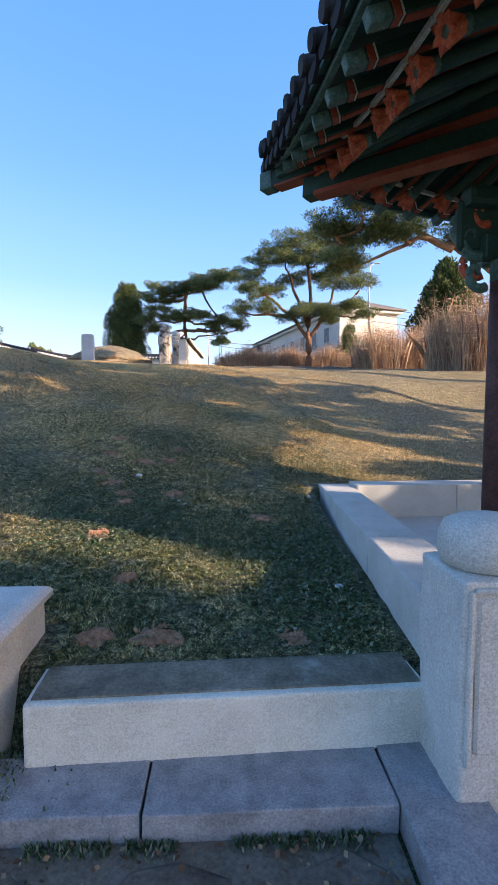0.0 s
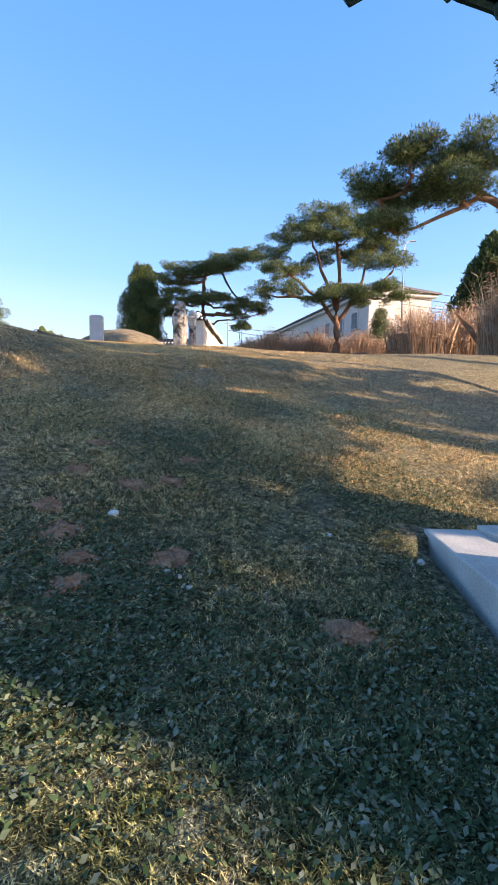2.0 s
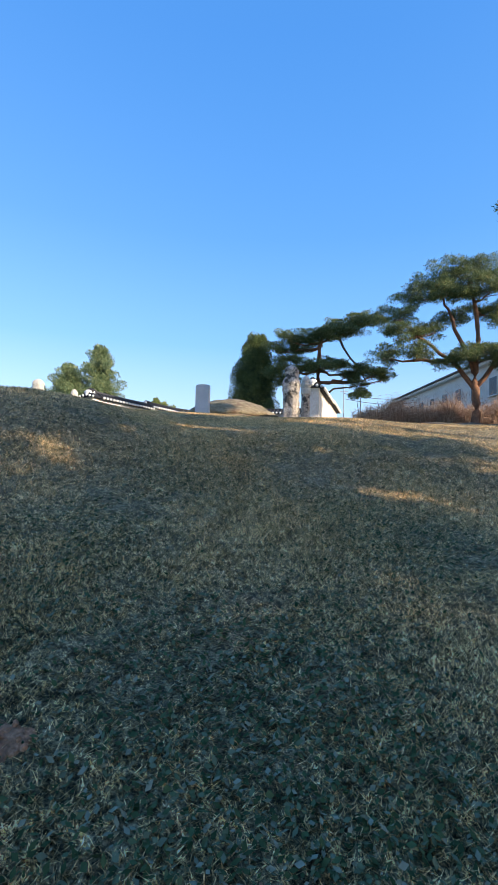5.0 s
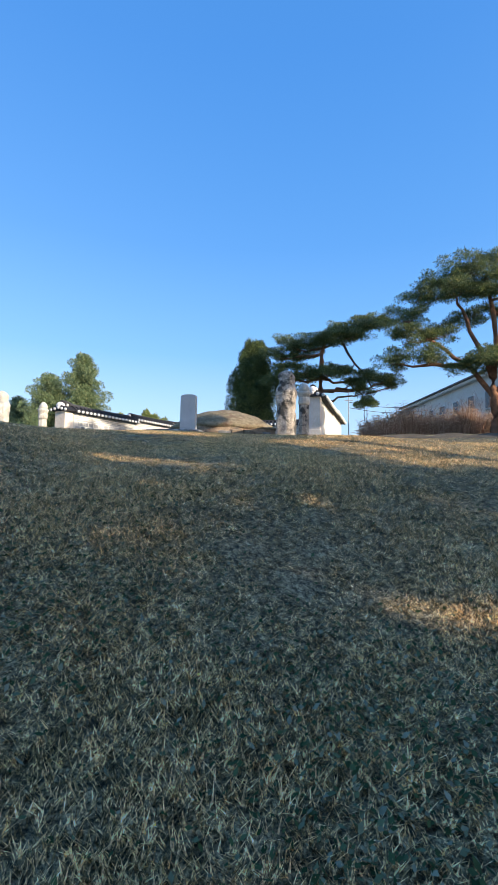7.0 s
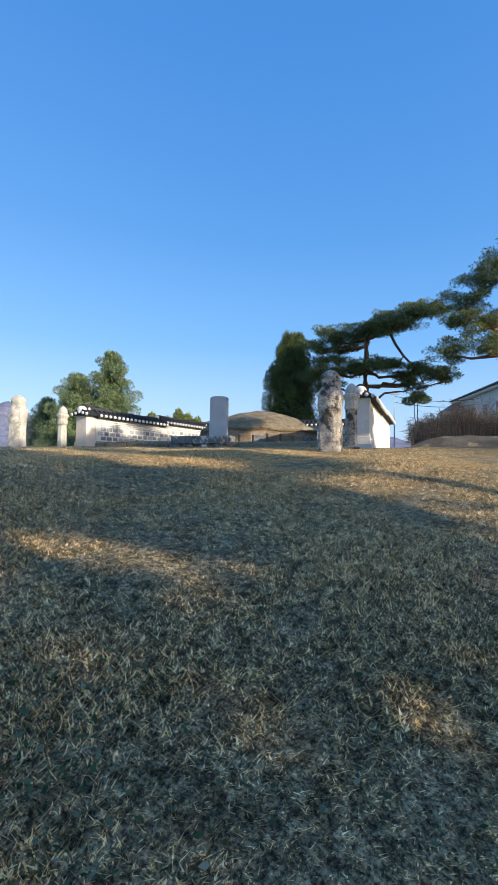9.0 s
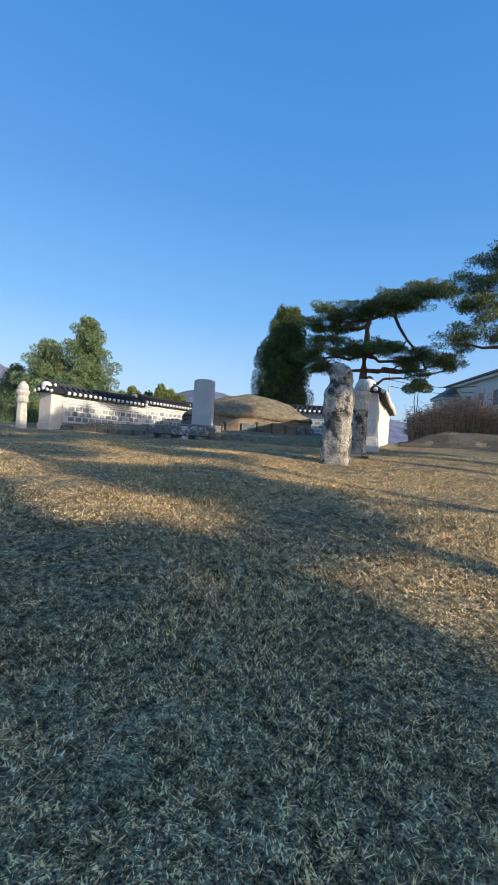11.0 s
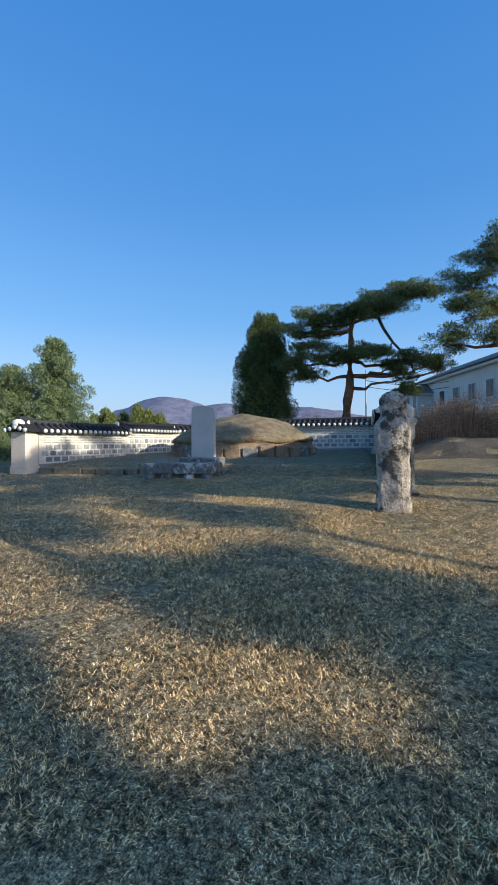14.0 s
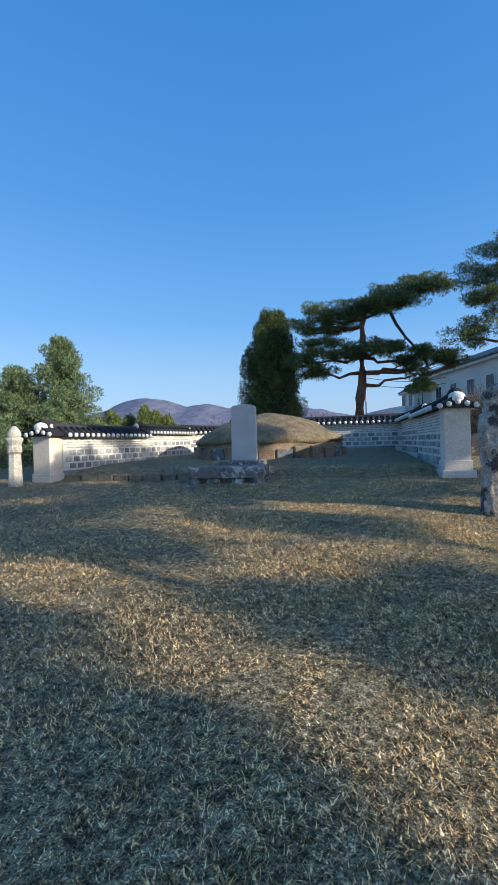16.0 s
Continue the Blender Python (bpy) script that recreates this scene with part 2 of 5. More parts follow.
M_STONEW = simple("white_stone", (0.55, 0.54, 0.50), (0.72, 0.71, 0.67), 12.0, 0.8, 0.4, 0.01, object_space=True)


# ---- mesh helpers ----
def part(name, bm, material, parent=None, label="", smooth=False):
    me = bpy.data.meshes.new(name)
    bm.to_mesh(me)
    bm.free()
    me.materials.append(material)
    if smooth:
        me.polygons.foreach_set("use_smooth", [True] * len(me.polygons))
    ob = new(name, me)
    if parent:
        ob.parent = parent
    if label:
        ob["label"] = label
    return ob


def piece(name, data, parent, m):
    ob = new(name, data)
    ob.parent = parent
    ob.matrix_basis = m
    return ob


def empty(name, m=None, label="", category="", group="", kind=""):
    ob = new(name)
    ob.empty_display_size = 0.2
    if m is not None:
        ob.matrix_basis = m
    return tagged(ob, label, category, group, kind)


def box(size, centre=(0, 0, 0), turn=None, bevel=0.0, bm=None, segments=1):
    bm = bm or bmesh.new()
    made = bmesh.ops.create_cube(bm, size=1.0)["verts"]
    m = Matrix.Translation(centre) @ (turn.to_4x4() if turn else Matrix()) @ Matrix.Diagonal((*size, 1))
    bmesh.ops.transform(bm, matrix=m, verts=made)
    if bevel:
        edges = list({e for v in made for e in v.link_edges})
        bmesh.ops.bevel(bm, geom=edges, offset=bevel, segments=segments, affect="EDGES", profile=0.6)
    return bm


def rough(bm, amount, scale, seed=0.0):
    for v in bm.verts:
        v.co += Vector(noise.noise_vector(v.co * scale + Vector((seed, seed * 1.7, -seed)))) * amount
    return bm


def loft(rings, bm=None, caps=True):
    """Closed rings of points, one above the other, skinned."""
    bm = bm or bmesh.new()
    rows = [[bm.verts.new(p) for p in r] for r in rings]
    n = len(rows[0])
    for a, b in zip(rows, rows[1:]):
        for i in range(n):
            bm.faces.new((a[i], a[(i + 1) % n], b[(i + 1) % n], b[i]))
    if caps:
        bm.faces.new(rows[0][::-1])
        bm.faces.new(rows[-1])
    return bm


def ring(z, rx, ry, n=16, cx=0.0, cy=0.0, power=2.0):
    out = []
    for i in range(n):
        a = 2 * math.pi * (i + 0.5) / n
        c, s = math.cos(a), math.sin(a)
        out.append((cx + rx * math.copysign(abs(c) ** (2 / power), c), cy + ry * math.copysign(abs(s) ** (2 / power), s), z))
    return out


def tube(points, radii, n=8, bm=None):
    """A tapered tube along points."""
    rings = []
    for i, p in enumerate(points):
        d = (points[min(i + 1, len(points) - 1)] - points[max(i - 1, 0)]).normalized()
        q = d.to_track_quat("Z", "Y").to_matrix()
        rings.append([p + q @ Vector((math.cos(a), math.sin(a), 0)) * radii[i] for a in (2 * math.pi * k / n for k in range(n))])
    return loft(rings, bm)


def soup(name, polys, material, parent=None, kind=""):
    """One mesh of many loose polygons; polys has the shape (count, corners, 3)."""
    count, k, _ = polys.shape
    me = bpy.data.meshes.new(name)
    me.vertices.add(count * k)
    me.vertices.foreach_set("co", polys.astype(np.float32).ravel())
    me.loops.add(count * k)
    me.loops.foreach_set("vertex_index", np.arange(count * k, dtype=np.int32))
    me.polygons.add(count)
    me.polygons.foreach_set("loop_start", np.arange(0, count * k, k, dtype=np.int32))
    me.polygons.foreach_set("loop_total", np.full(count, k, dtype=np.int32))
    me.update(calc_edges=True)
    me.materials.append(material)
    ob = new(name, me)
    if parent:
        ob.parent = parent
    if kind:
        ob["kind"] = kind
    return ob


# ---- the ground ----
PROFILE = ((2.4, 0.10), (3.4, 0.19), (4.3, 0.29), (5.2, 0.45), (6.2, 0.57), (7.2, 0.84), (9.4, 1.24), (11.4, 1.64), (12.2, 1.90), (13.1, 2.27),
           (13.8, 2.45), (14.8, 2.64), (15.9, 2.80), (17.2, 3.10), (18.8, 3.20), (21.0, 3.34), (22.6, 3.52), (24.4, 3.68), (26.5, 3.78), (30.0, 3.95),
           (36.0, 4.10), (44.0, 4.20), (60.0, 3.6), (90.0, 1.0), (200.0, -14.0), (4000.0, -16.0))
PU, PZ = np.array([p[0] for p in PROFILE]), np.array([p[1] for p in PROFILE])


def ease(a, b, v):
    s = np.clip((v - a) / (b - a), 0, 1)
    return s * s * (3 - 2 * s)


def ground_z(x, y, dips=True):
    """Height of the hill: a slope that leans to one side, then a lawn nearly level."""
    x, y = np.asarray(x, float), np.asarray(y, float)
    lean = 0.5 * (1 - ease(11.0, 18.5, y)) * ease(2.0, 5.0, y)
    u = y - lean * np.clip(x + 1.0, -5.0, 7.0)
    z = sum(np.interp(u + d, PU, PZ) for d in (-0.7, -0.35, 0, 0.35, 0.7)) / 5
    z = z - 9.0 * ease(-18.0, -60.0, x) * ease(5.0, 12.0, y)
    z = z + 0.68 * ease(32.4, 35.0, y) * ease(-2.0, 0.6, x) * (1 - ease(70, 110, y))
    z = z + 0.15 * ease(-1.0, -5.0, x) * ease(13.8, 19.0, y) * (1 - ease(20.0, 24.5, y))
    z = z + 0.4 * ease(-3.2, -6.0, x) * ease(8.0, 11.5, y) * (1 - ease(12.5, 17.5, y))
    z = z - 0.15 * ease(-1.0, 2.0, x) * ease(9.0, 15.0, y) * (1 - ease(19.0, 26.0, y))
    yard = ease(-13.4, -12.9, x) * (1 - ease(-3.2, -2.8, x)) * ease(26.4, 26.9, y - 0.12 * np.sin(x * 1.7)) * (1 - ease(36.5, 37.5, y))
    z = z + 0.23 * yard
    z = z + 0.03 * np.sin(x * 1.3 + 0.7 * y) * np.sin(y * 0.9 - 0.4 * x) * ease(4.0, 7.0, y) * (1 - ease(40, 50, y))
    if dips:
        z = np.where(y < 2.42, -0.29, z)
        inside = (x > 1.02) & (x < 6.6) & (y > 2.3) & (y < 6.15)
        z = np.where(inside, -0.1, z)
    return z


def gz(x, y):
    return float(ground_z(x, y))


def steps(lo, hi, fine, out, growth=1.35):
    mid = list(np.arange(lo, hi + fine / 2, fine))
    right, s, p = [], fine, hi
    while p < out:
        s *= growth
        p += s
        right.append(p)
    left, s, p = [], fine, lo
    while p > -out:
        s *= growth
        p -= s
        left.append(p)
    return np.array(left[::-1] + mid + right)


gx, gy = steps(-15.0, 9.0, 0.16, 3500.0, 1.25), steps(-1.0, 38.0, 0.16, 3500.0, 1.25)
XX, YY = np.meshgrid(gx, gy)
ZZ = ground_z(XX, YY)
wob = np.random.RandomState(3).normal(0, 0.004, ZZ.shape) * (YY > 2.6)
verts = np.stack([XX, YY, ZZ + wob], -1).reshape(-1, 3)
nx, ny = len(gx), len(gy)
idx = np.arange(nx * ny).reshape(ny, nx)
quads = np.stack([idx[:-1, :-1], idx[:-1, 1:], idx[1:, 1:], idx[1:, :-1]], -1).reshape(-1, 4)
me = bpy.data.meshes.new("ground")
me.from_pydata(verts.tolist(), [], quads.tolist())
me.materials.append(M_TURF)
me.polygons.foreach_set("use_smooth", [True] * len(me.polygons))
ground = tagged(new("ground", me), "sloping winter lawn of green weeds and dry straw", "ground", kind="structure")


# ---- stone steps and gate posts ----
def stone(name, size, centre, material, parent=None, turn=0.0, bevel=0.012, label="", wear=0.004):
    bm = box(size, (0, 0, 0), None, bevel, segments=2)
    bmesh.ops.subdivide_edges(bm, edges=[e for e in bm.edges if e.calc_length() > 0.25], cuts=5, use_grid_fill=True)
    rough(bm, wear, 9.0, centre[0] + centre[1])
    ob = part(name, bm, material, parent, label)
    ob.matrix_basis = pose(*centre, 0, 0, turn)
    return ob


upper = empty("stone_step", pose(-0.06, 2.40, -0.17), "pale granite upper step with grey stains below the lawn", "step", "stone steps")
stone("riser_block", (1.86, 0.32, 0.295), (0.0, 0.0, 0.1425), M_STEP, upper, 2.3, 0.015)
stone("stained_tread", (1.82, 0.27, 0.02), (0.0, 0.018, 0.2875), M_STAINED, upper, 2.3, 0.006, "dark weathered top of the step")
lower = empty("stone_step", pose(-0.2, 2.10, -0.29), "grey granite lower step in three slabs", "step", "stone steps")
for w, cx in ((0.95, -0.70), (1.03, 0.30)):
    stone("slab", (w, 0.33, 0.13), (cx, 0.0, 0.065), M_SLAB, lower, 0.6, 0.008)
kerb = tagged(stone("kerb_stone", (0.36, 2.75, 0.14), (0.785, 0.94, -0.222), M_SLAB, None, -1.0, 0.01), "grey granite kerb stone beside the steps", "kerb")
kerb2 = tagged(stone("retaining_wall", (6.0, 0.30, 0.62), (-4.6, 2.50, 0.0), M_GRANITE, None, 0, 0.01), "pale granite retaining wall below the lawn", "wall", kind="structure")

# rough paving of broken stones set in mortar below the steps
pav = tagged(new("paving", bpy.data.meshes.new("paving")), "brown-grey crazy paving with leaves below the steps", "paving", kind="structure")
rs = random.Random(5)
bed = tagged(part("paving_bed", box((5.0, 6.0, 0.05), (-1.9, -1.07, -0.298)), M_MORTAR), "pale brown mortar bed of the paving", "paving", kind="structure")
bm = bmesh.new()
for i in range(9):
    for j in range(7):
        cx, cy = -3.6 + i * 0.56 + rs.uniform(-0.07, 0.07), -1.7 + j * 0.55 + rs.uniform(-0.07, 0.07)
        if cx > 0.45 or cy > 1.8:
            continue
        n, r0 = rs.randint(7, 9), rs.uniform(0.25, 0.31)
        pts = [(cx + r0 * rs.uniform(0.8, 1.12) * math.cos(a), cy + r0 * rs.uniform(0.8, 1.12) * math.sin(a)) for a in (2 * math.pi * k / n for k in range(n))]
        h = rs.uniform(-0.268, -0.262)
        loft([[(x, y, -0.30) for x, y in pts], [(x, y, h - 0.008) for x, y in pts],
              [(cx + (x - cx) * 0.93, cy + (y - cy) * 0.93, h) for x, y in pts]], bm)
bm.to_mesh(pav.data)
bm.free()
pav.data.materials.append(M_PAVE)

# left gate pillar: block with a projecting, hipped cap
pillar = empty("gate_pillar", pose(-1.405, 2.52, -0.28), "pale granite gate pillar with a moulded cap", "pillar")
stone("shaft", (0.56, 0.62, 0.62), (0.0, 0.02, 0.31), M_GRANITE, pillar, 0, 0.008)
bm = loft([[(sx * a, sy * b + 0.02, z) for sx, sy in ((-1, -1), (1, -1), (1, 1), (-1, 1))] for a, b, z in
           ((0.282, 0.312, 0.615), (0.312, 0.342, 0.635), (0.318, 0.348, 0.668), (0.30, 0.33, 0.69), (0.265, 0.295, 0.705), (0.24, 0.27, 0.708))])
part("cap", bm, M_GRANITE, pillar)
stone("footing", (0.62, 0.12, 0.34), (0.0, -0.36, 0.17), M_STEP, pillar, 0, 0.01)

# right post with a panelled face and a round head
post = empty("newel_post", pose(1.05, 2.13, -0.22), "rough granite newel post with a panel and a round knob", "post")
bm = box((0.42, 0.40, 0.98), (0, 0.0, 0.49), None, 0.02, segments=2)
bmesh.ops.subdivide_edges(bm, edges=[e for e in bm.edges if e.calc_length() > 0.2], cuts=10, use_grid_fill=True)
rough(bm, 0.014, 9.0, 2.0)
rough(bm, 0.007, 31.0, 4.0)
part("shaft", bm, M_GRANITE, post, smooth=True)
for dx in (-0.19, 0.19):
    part("panel_rib", box((0.022, 0.03, 0.72), (dx * 0.92, -0.205, 0.58), None, 0.006), M_GRANITE, post)
part("panel_rib", box((0.33, 0.03, 0.022), (0, -0.205, 0.94), None, 0.006), M_GRANITE, post)
bm = box((0.30, 0.03, 0.64), (0.0, -0.2, 0.59), None, 0.012)
part("panel", bm, M_GRANITE, post)
bm = loft([ring(z, r * 1.12, r, 28) for z, r in ((0.97, 0.12), (0.985, 0.165), (1.03, 0.185), (1.10, 0.185), (1.16, 0.165), (1.195, 0.11), (1.205, 0.04))])
part("knob", rough(bm, 0.006, 9.0), M_GRANITE, post, "round worn granite knob", True)
part("plinth", box((0.47, 0.46, 0.10), (0.03, 0.0, -0.04), None, 0.015), M_SLAB, post)

# ---- the pavilion ----
# kerb of pale stone round a sunken floor
LEFT_A, LEFT_B, FAR_B = Vector((0.93, 2.36)), Vector((1.12, 6.25)), Vector((6.7, 6.45))


def wall_run(name, a, b, z0, z1, width, material, parent, lengths, inward):
    """Stones end to end from a to b, of the given length, on the inner side of the line."""
    d = (b - a)
    n = max(1, round(d.length / lengths))
    ang = math.degrees(math.atan2(d.y, d.x))
    side = Vector((-d.y, d.x)).normalized() * inward * width / 2
    for i in range(n):
        c = a + d * ((i + 0.5) / n) + side
        stone(name, (d.length / n - 0.006, width, z1 - z0), (c.x, c.y, (z0 + z1) / 2), material, parent, ang, 0.012, wear=0.003)


base = empty("pavilion_base", None, "pale granite kerb round a sunken pavilion floor", "stone base", kind="structure")
wall_run("kerb_stone", LEFT_A, LEFT_B, -0.12, 0.47, 0.40, M_GRANITE, base, 1.5, -1)
wall_run("kerb_stone", LEFT_B + Vector((0.40, 0)), FAR_B, -0.05, 0.50, 0.38, M_GRANITE, base, 1.4, -1)
wall_run("kerb_stone", Vector((6.7, 2.2)), FAR_B + Vector((0, -0.38)), -0.12, 0.48, 0.40, M_GRANITE, base, 1.5, 1)
part("floor_slab", box((5.4, 3.9, 0.2), (3.95, 4.05, 0.0), None, 0.01), M_GRANITE, base, "pale stone floor")

TIP = Vector((0.40, 6.12, 4.20))
pavilion = empty("pavilion", None, "wooden pavilion with painted rafters and black tiled roof", "pavilion")
col_xy = [(2.62, 4.72), (5.3, 4.72), (5.3, 1.6), (2.62, 1.6)]
for cx, cy in col_xy:
    part("column", loft([ring(z, r, r, 18, cx, cy) for z, r in ((0.28, 0.13), (1.6, 0.128), (2.75, 0.12))]), M_COLUMN, pavilion, "", True)
    part("column_head", loft([ring(z, r, r, 18, cx, cy) for z, r in ((2.752, 0.124), (3.2, 0.12))]), M_PAINTTEAL, pavilion, "teal painted column head", True)
    part("column_base", loft([ring(z, r, r, 20, cx, cy) for z, r in ((0.1, 0.2), (0.2, 0.2), (0.28, 0.15))]), M_GRANITE, pavilion, "round granite column base", True)
for (a, b) in zip(col_xy, col_xy[1:] + col_xy[:1]):
    va, vb = Vector((*a, 3.08)), Vector((*b, 3.08))
    d = vb - va
    q = d.to_track_quat("X", "Z").to_matrix()
    part("tie_beam", box((d.length + 0.5, 0.16, 0.24), (va + vb) / 2, q, 0.015), M_PAINTGREEN, pavilion)
    part("beam_stripe", box((d.length, 0.17, 0.05), (va + vb) / 2 - Vector((0, 0, 0.06)), q, 0.005), M_PAINTRED, pavilion)
    part("purlin", box((d.length + 0.9, 0.2, 0.2), (va + vb) / 2 + Vector((0, 0, 0.48)), q, 0.06, segments=2), M_PAINTGREEN, pavilion)


# curled bracket arms at the corner column
def curl(parent, base_at, heading, scale, material):
    pts = []
    for k in range(22):
        f = k / 21
        a = -0.6 + f * 5.2
        r = scale * (0.34 - 0.27 * f)
        pts.append(base_at + heading * (scale * (0.55 + 0.1 * f) + r * math.sin(a) * 0.8) + Vector((0, 0, scale * 0.1 - r * math.cos(a))))
    return part("bracket_curl", tube(pts, [scale * (0.115 - 0.05 * k / 21) for k in range(22)], 8), material, parent, "", True)


corner = Vector((*col_xy[0], 3.1))
for h, z, s, m_ in (((-1, 0.15, 0), 0.02, 0.55, M_PAINTTEAL), ((-0.75, 0.66, 0), 0.25, 0.62, M_PAINTTEAL), ((-1, 0.15, 0), -0.32, 0.45, M_PAINTTEAL),
                    ((0.0, 1.0, 0), 0.02, 0.5, M_PAINTTEAL), ((-0.75, 0.66, 0), -0.15, 0.5, M_PAINTORANGE), ((-1, 0.15, 0), 0.30, 0.42, M_PAINTORANGE)):
    curl(pavilion, corner + Vector((0, 0, z)), Vector(h).normalized(), s, m_)
part("bracket_board", box((0.55, 0.07, 0.5), corner + Vector((-0.22, 0.05, 0.2)), None, 0.03), M_PAINTGREEN, pavilion)
part("bracket_board", box((0.07, 0.55, 0.5), corner + Vector((0.0, 0.28, 0.2)), None, 0.03), M_PAINTGREEN, pavilion)

# roof: four eaves that lift towards the corners
WX, WY = 3.35, 3.37
RC = Vector((TIP.x + WX, TIP.y - WY))


def eave_lift(s):
    """Rise of the eave towards a corner; s runs from 0 at mid-eave to 1 at the corner."""
    return 0.50 * s ** 2.4


EAVE_Z = TIP.z - 0.50
for side in range(4):
    ang = side * math.pi / 2
    rot = Matrix.Rotation(ang, 3, "Z")
    # local frame: the eave runs along y at x = -W, the inside is +x
    W = WX

    def place(x, y, z):
        return Vector((*RC, 0)) + rot @ Vector((x, y * WY / WX, z))

    # rafters
    n = 17
    for i in range(n):
        s = -1 + 2 * (i + 0.5) / n
        y0 = s * W
        z0 = EAVE_Z + eave_lift(abs(s))
        inner_y = y0 * (0.78 if abs(s) > 0.45 else 0.95)
        outer, inner = place(-W + 0.10, y0 * 0.985, z0 + 0.10), place(-W + 1.5, inner_y * 0.86, z0 + 0.58 - 0.3 * eave_lift(abs(s)))
        if abs(s) > 0.55:
            inner = place(-W + 1.35, math.copysign(max(0.0, abs(y0) - 1.35 * (abs(s) - 0.25)), y0), z0 + 0.52 - 0.45 * eave_lift(abs(s)))
        d = inner - outer
        q = d.to_track_quat("X", "Z").to_matrix()
        fly = part("flying_rafter", box((d.length, 0.085, 0.10), (outer + inner) / 2, q, 0.01), M_PAINTGREEN, pavilion)
        part("rafter_end", box((0.15, 0.092, 0.107), outer + d.normalized() * 0.06, q, 0.008), M_PAINTTEAL, fly, "teal patterned rafter end")
        part("rafter_band", box((0.05, 0.096, 0.111), outer + d.normalized() * 0.17, q, 0.004), M_PAINTRED, fly, "red rafter band")
        part("rafter_band", box((0.012, 0.098, 0.113), outer + d.normalized() * 0.205, q, 0.003), M_PAINTPALE, fly, "pale rafter band")
        part("rafter_stripe", box((d.length - 0.25, 0.06, 0.012), (outer + inner) / 2 + d.normalized() * 0.1 + q @ Vector((0, 0, -0.053)), q), M_PAINTRED, fly, "red stripe under the rafter")
        # round rafter below and behind it
        o2 = outer + d * 0.36 + Vector((0, 0, -0.20))
        i2 = o2 + d * 0.95 + Vector((0, 0, 0.08))
        rr = part("round_rafter", tube([o2, (o2 + i2) / 2, i2], [0.055, 0.055, 0.055], 12), M_PAINTGREEN, pavilion, "", True)
        e = (i2 - o2).normalized()
        qe = e.to_track_quat("Z", "Y").to_matrix()
        bm = loft([[o2 + qe @ Vector((math.cos(q_) * r_ * (1 + w_ * math.cos(7 * q_)), math.sin(q_) * r_ * (1 + w_ * math.cos(7 * q_)), z_)) for q_ in (2 * math.pi * k_ / 28 for k_ in range(28))]
                   for r_, w_, z_ in ((0.05, 0.0, 0.12), (0.072, 0.08, 0.06), (0.086, 0.24, -0.01), (0.095, 0.32, -0.04), (0.055, 0.2, -0.03), (0.03, 0.0, 0.0))])
        part("lotus_end", bm, M_PAINTORANGE, rr, "red carved lotus rafter end", True)
        part("calyx", tube([o2 - e * 0.01, o2 + e * 0.12, o2 + e * 0.17], [0.045, 0.062, 0.05], 10), M_PAINTTEAL, rr, "teal calyx", True)
    # eave boards
    m_ = 24
    for off, zz, th, hh, mm in ((0.04, 0.16, 0.05, 0.05, M_PAINTTEAL), (0.52, 0.15, 0.035, 0.04, M_PAINTPALE)):
        bm = bmesh.new()
        rings = []
        for k in range(m_ + 1):
            s = -1 + 2 * k / m_
            half = W - off
            z0 = EAVE_Z + eave_lift(abs(s)) + zz
            rings.append([place(-half + dx, s * half, z0 + dz) for dx, dz in ((0, 0), (th, 0), (th, hh), (0, hh))])
        part("eave_board", loft(rings, bm), mm, pavilion)
    # boarding above the rafters and the roof skin above that
    for name, lift, top, mm in (("boarding", 0.20, 0.24, M_PAINTGREEN), ("roof_bed", 0.26, 0.36, M_TILE)):
        bm = bmesh.new()
        grid = []
        for k in range(m_ + 1):
            s = -1 + 2 * k / m_
            row = []
            for j in range(9):
                f = j / 8
                half = W * (1 - f) + 0.02
                rise = 1.9 * (0.45 * f + 0.55 * f * f)
                row.append((half, s * half, EAVE_Z + eave_lift(abs(s)) * (1 - f) ** 1.5 + rise))
            grid.append(row)
        low = [[bm.verts.new(place(-h, y, z + lift)) for h, y, z in row] for row in grid]
        up = [[bm.verts.new(place(-h, y, z + top)) for h, y, z in row] for row in grid]
        for k in range(m_):
            for j in range(8):
                bm.faces.new((low[k][j], low[k + 1][j], low[k + 1][j + 1], low[k][j + 1]))
                bm.faces.new((up[k][j], up[k][j + 1], up[k + 1][j + 1], up[k + 1][j]))
            bm.faces.new((low[k][0], up[k][0], up[k + 1][0], low[k + 1][0]))
        part(name, bm, mm, pavilion)
    # cover tiles with round ends along the eave
    nt_ = 24
    for i in range(nt_):
        s = -1 + 2 * (i + 0.5) / nt_
        y0 = s * W
        pts = []
        for j in range(6):
            f = j / 5 * (1 - abs(s)) * 0.98
            half = W * (1 - f)
            pts.append(place(-half - (0.08 if j == 0 else 0), y0, EAVE_Z + eave_lift(abs(s)) * (1 - f) ** 1.5 + 1.9 * (0.45 * f + 0.55 * f * f) + 0.38))
        if (pts[0] - pts[-1]).length < 0.3:
            pts = [pts[0], pts[0] + (place(-W + 0.3, y0 * 0.9, pts[0].z + 0.1) - pts[0])]
        rr = part("cover_tile", tube(pts, [0.075] * len(pts), 8), M_TILE, pavilion, "", True)
        p = pts[0]
        dr = rot @ Vector((-1, 0, -0.15))
        part("tile_end", tube([p, p + dr * 0.025], [0.078, 0.07], 12), M_TILE, rr)
        # hanging lip of the channel tile beside it
        c = place(-W - 0.05, y0 + W / nt_, p.z - 0.06)
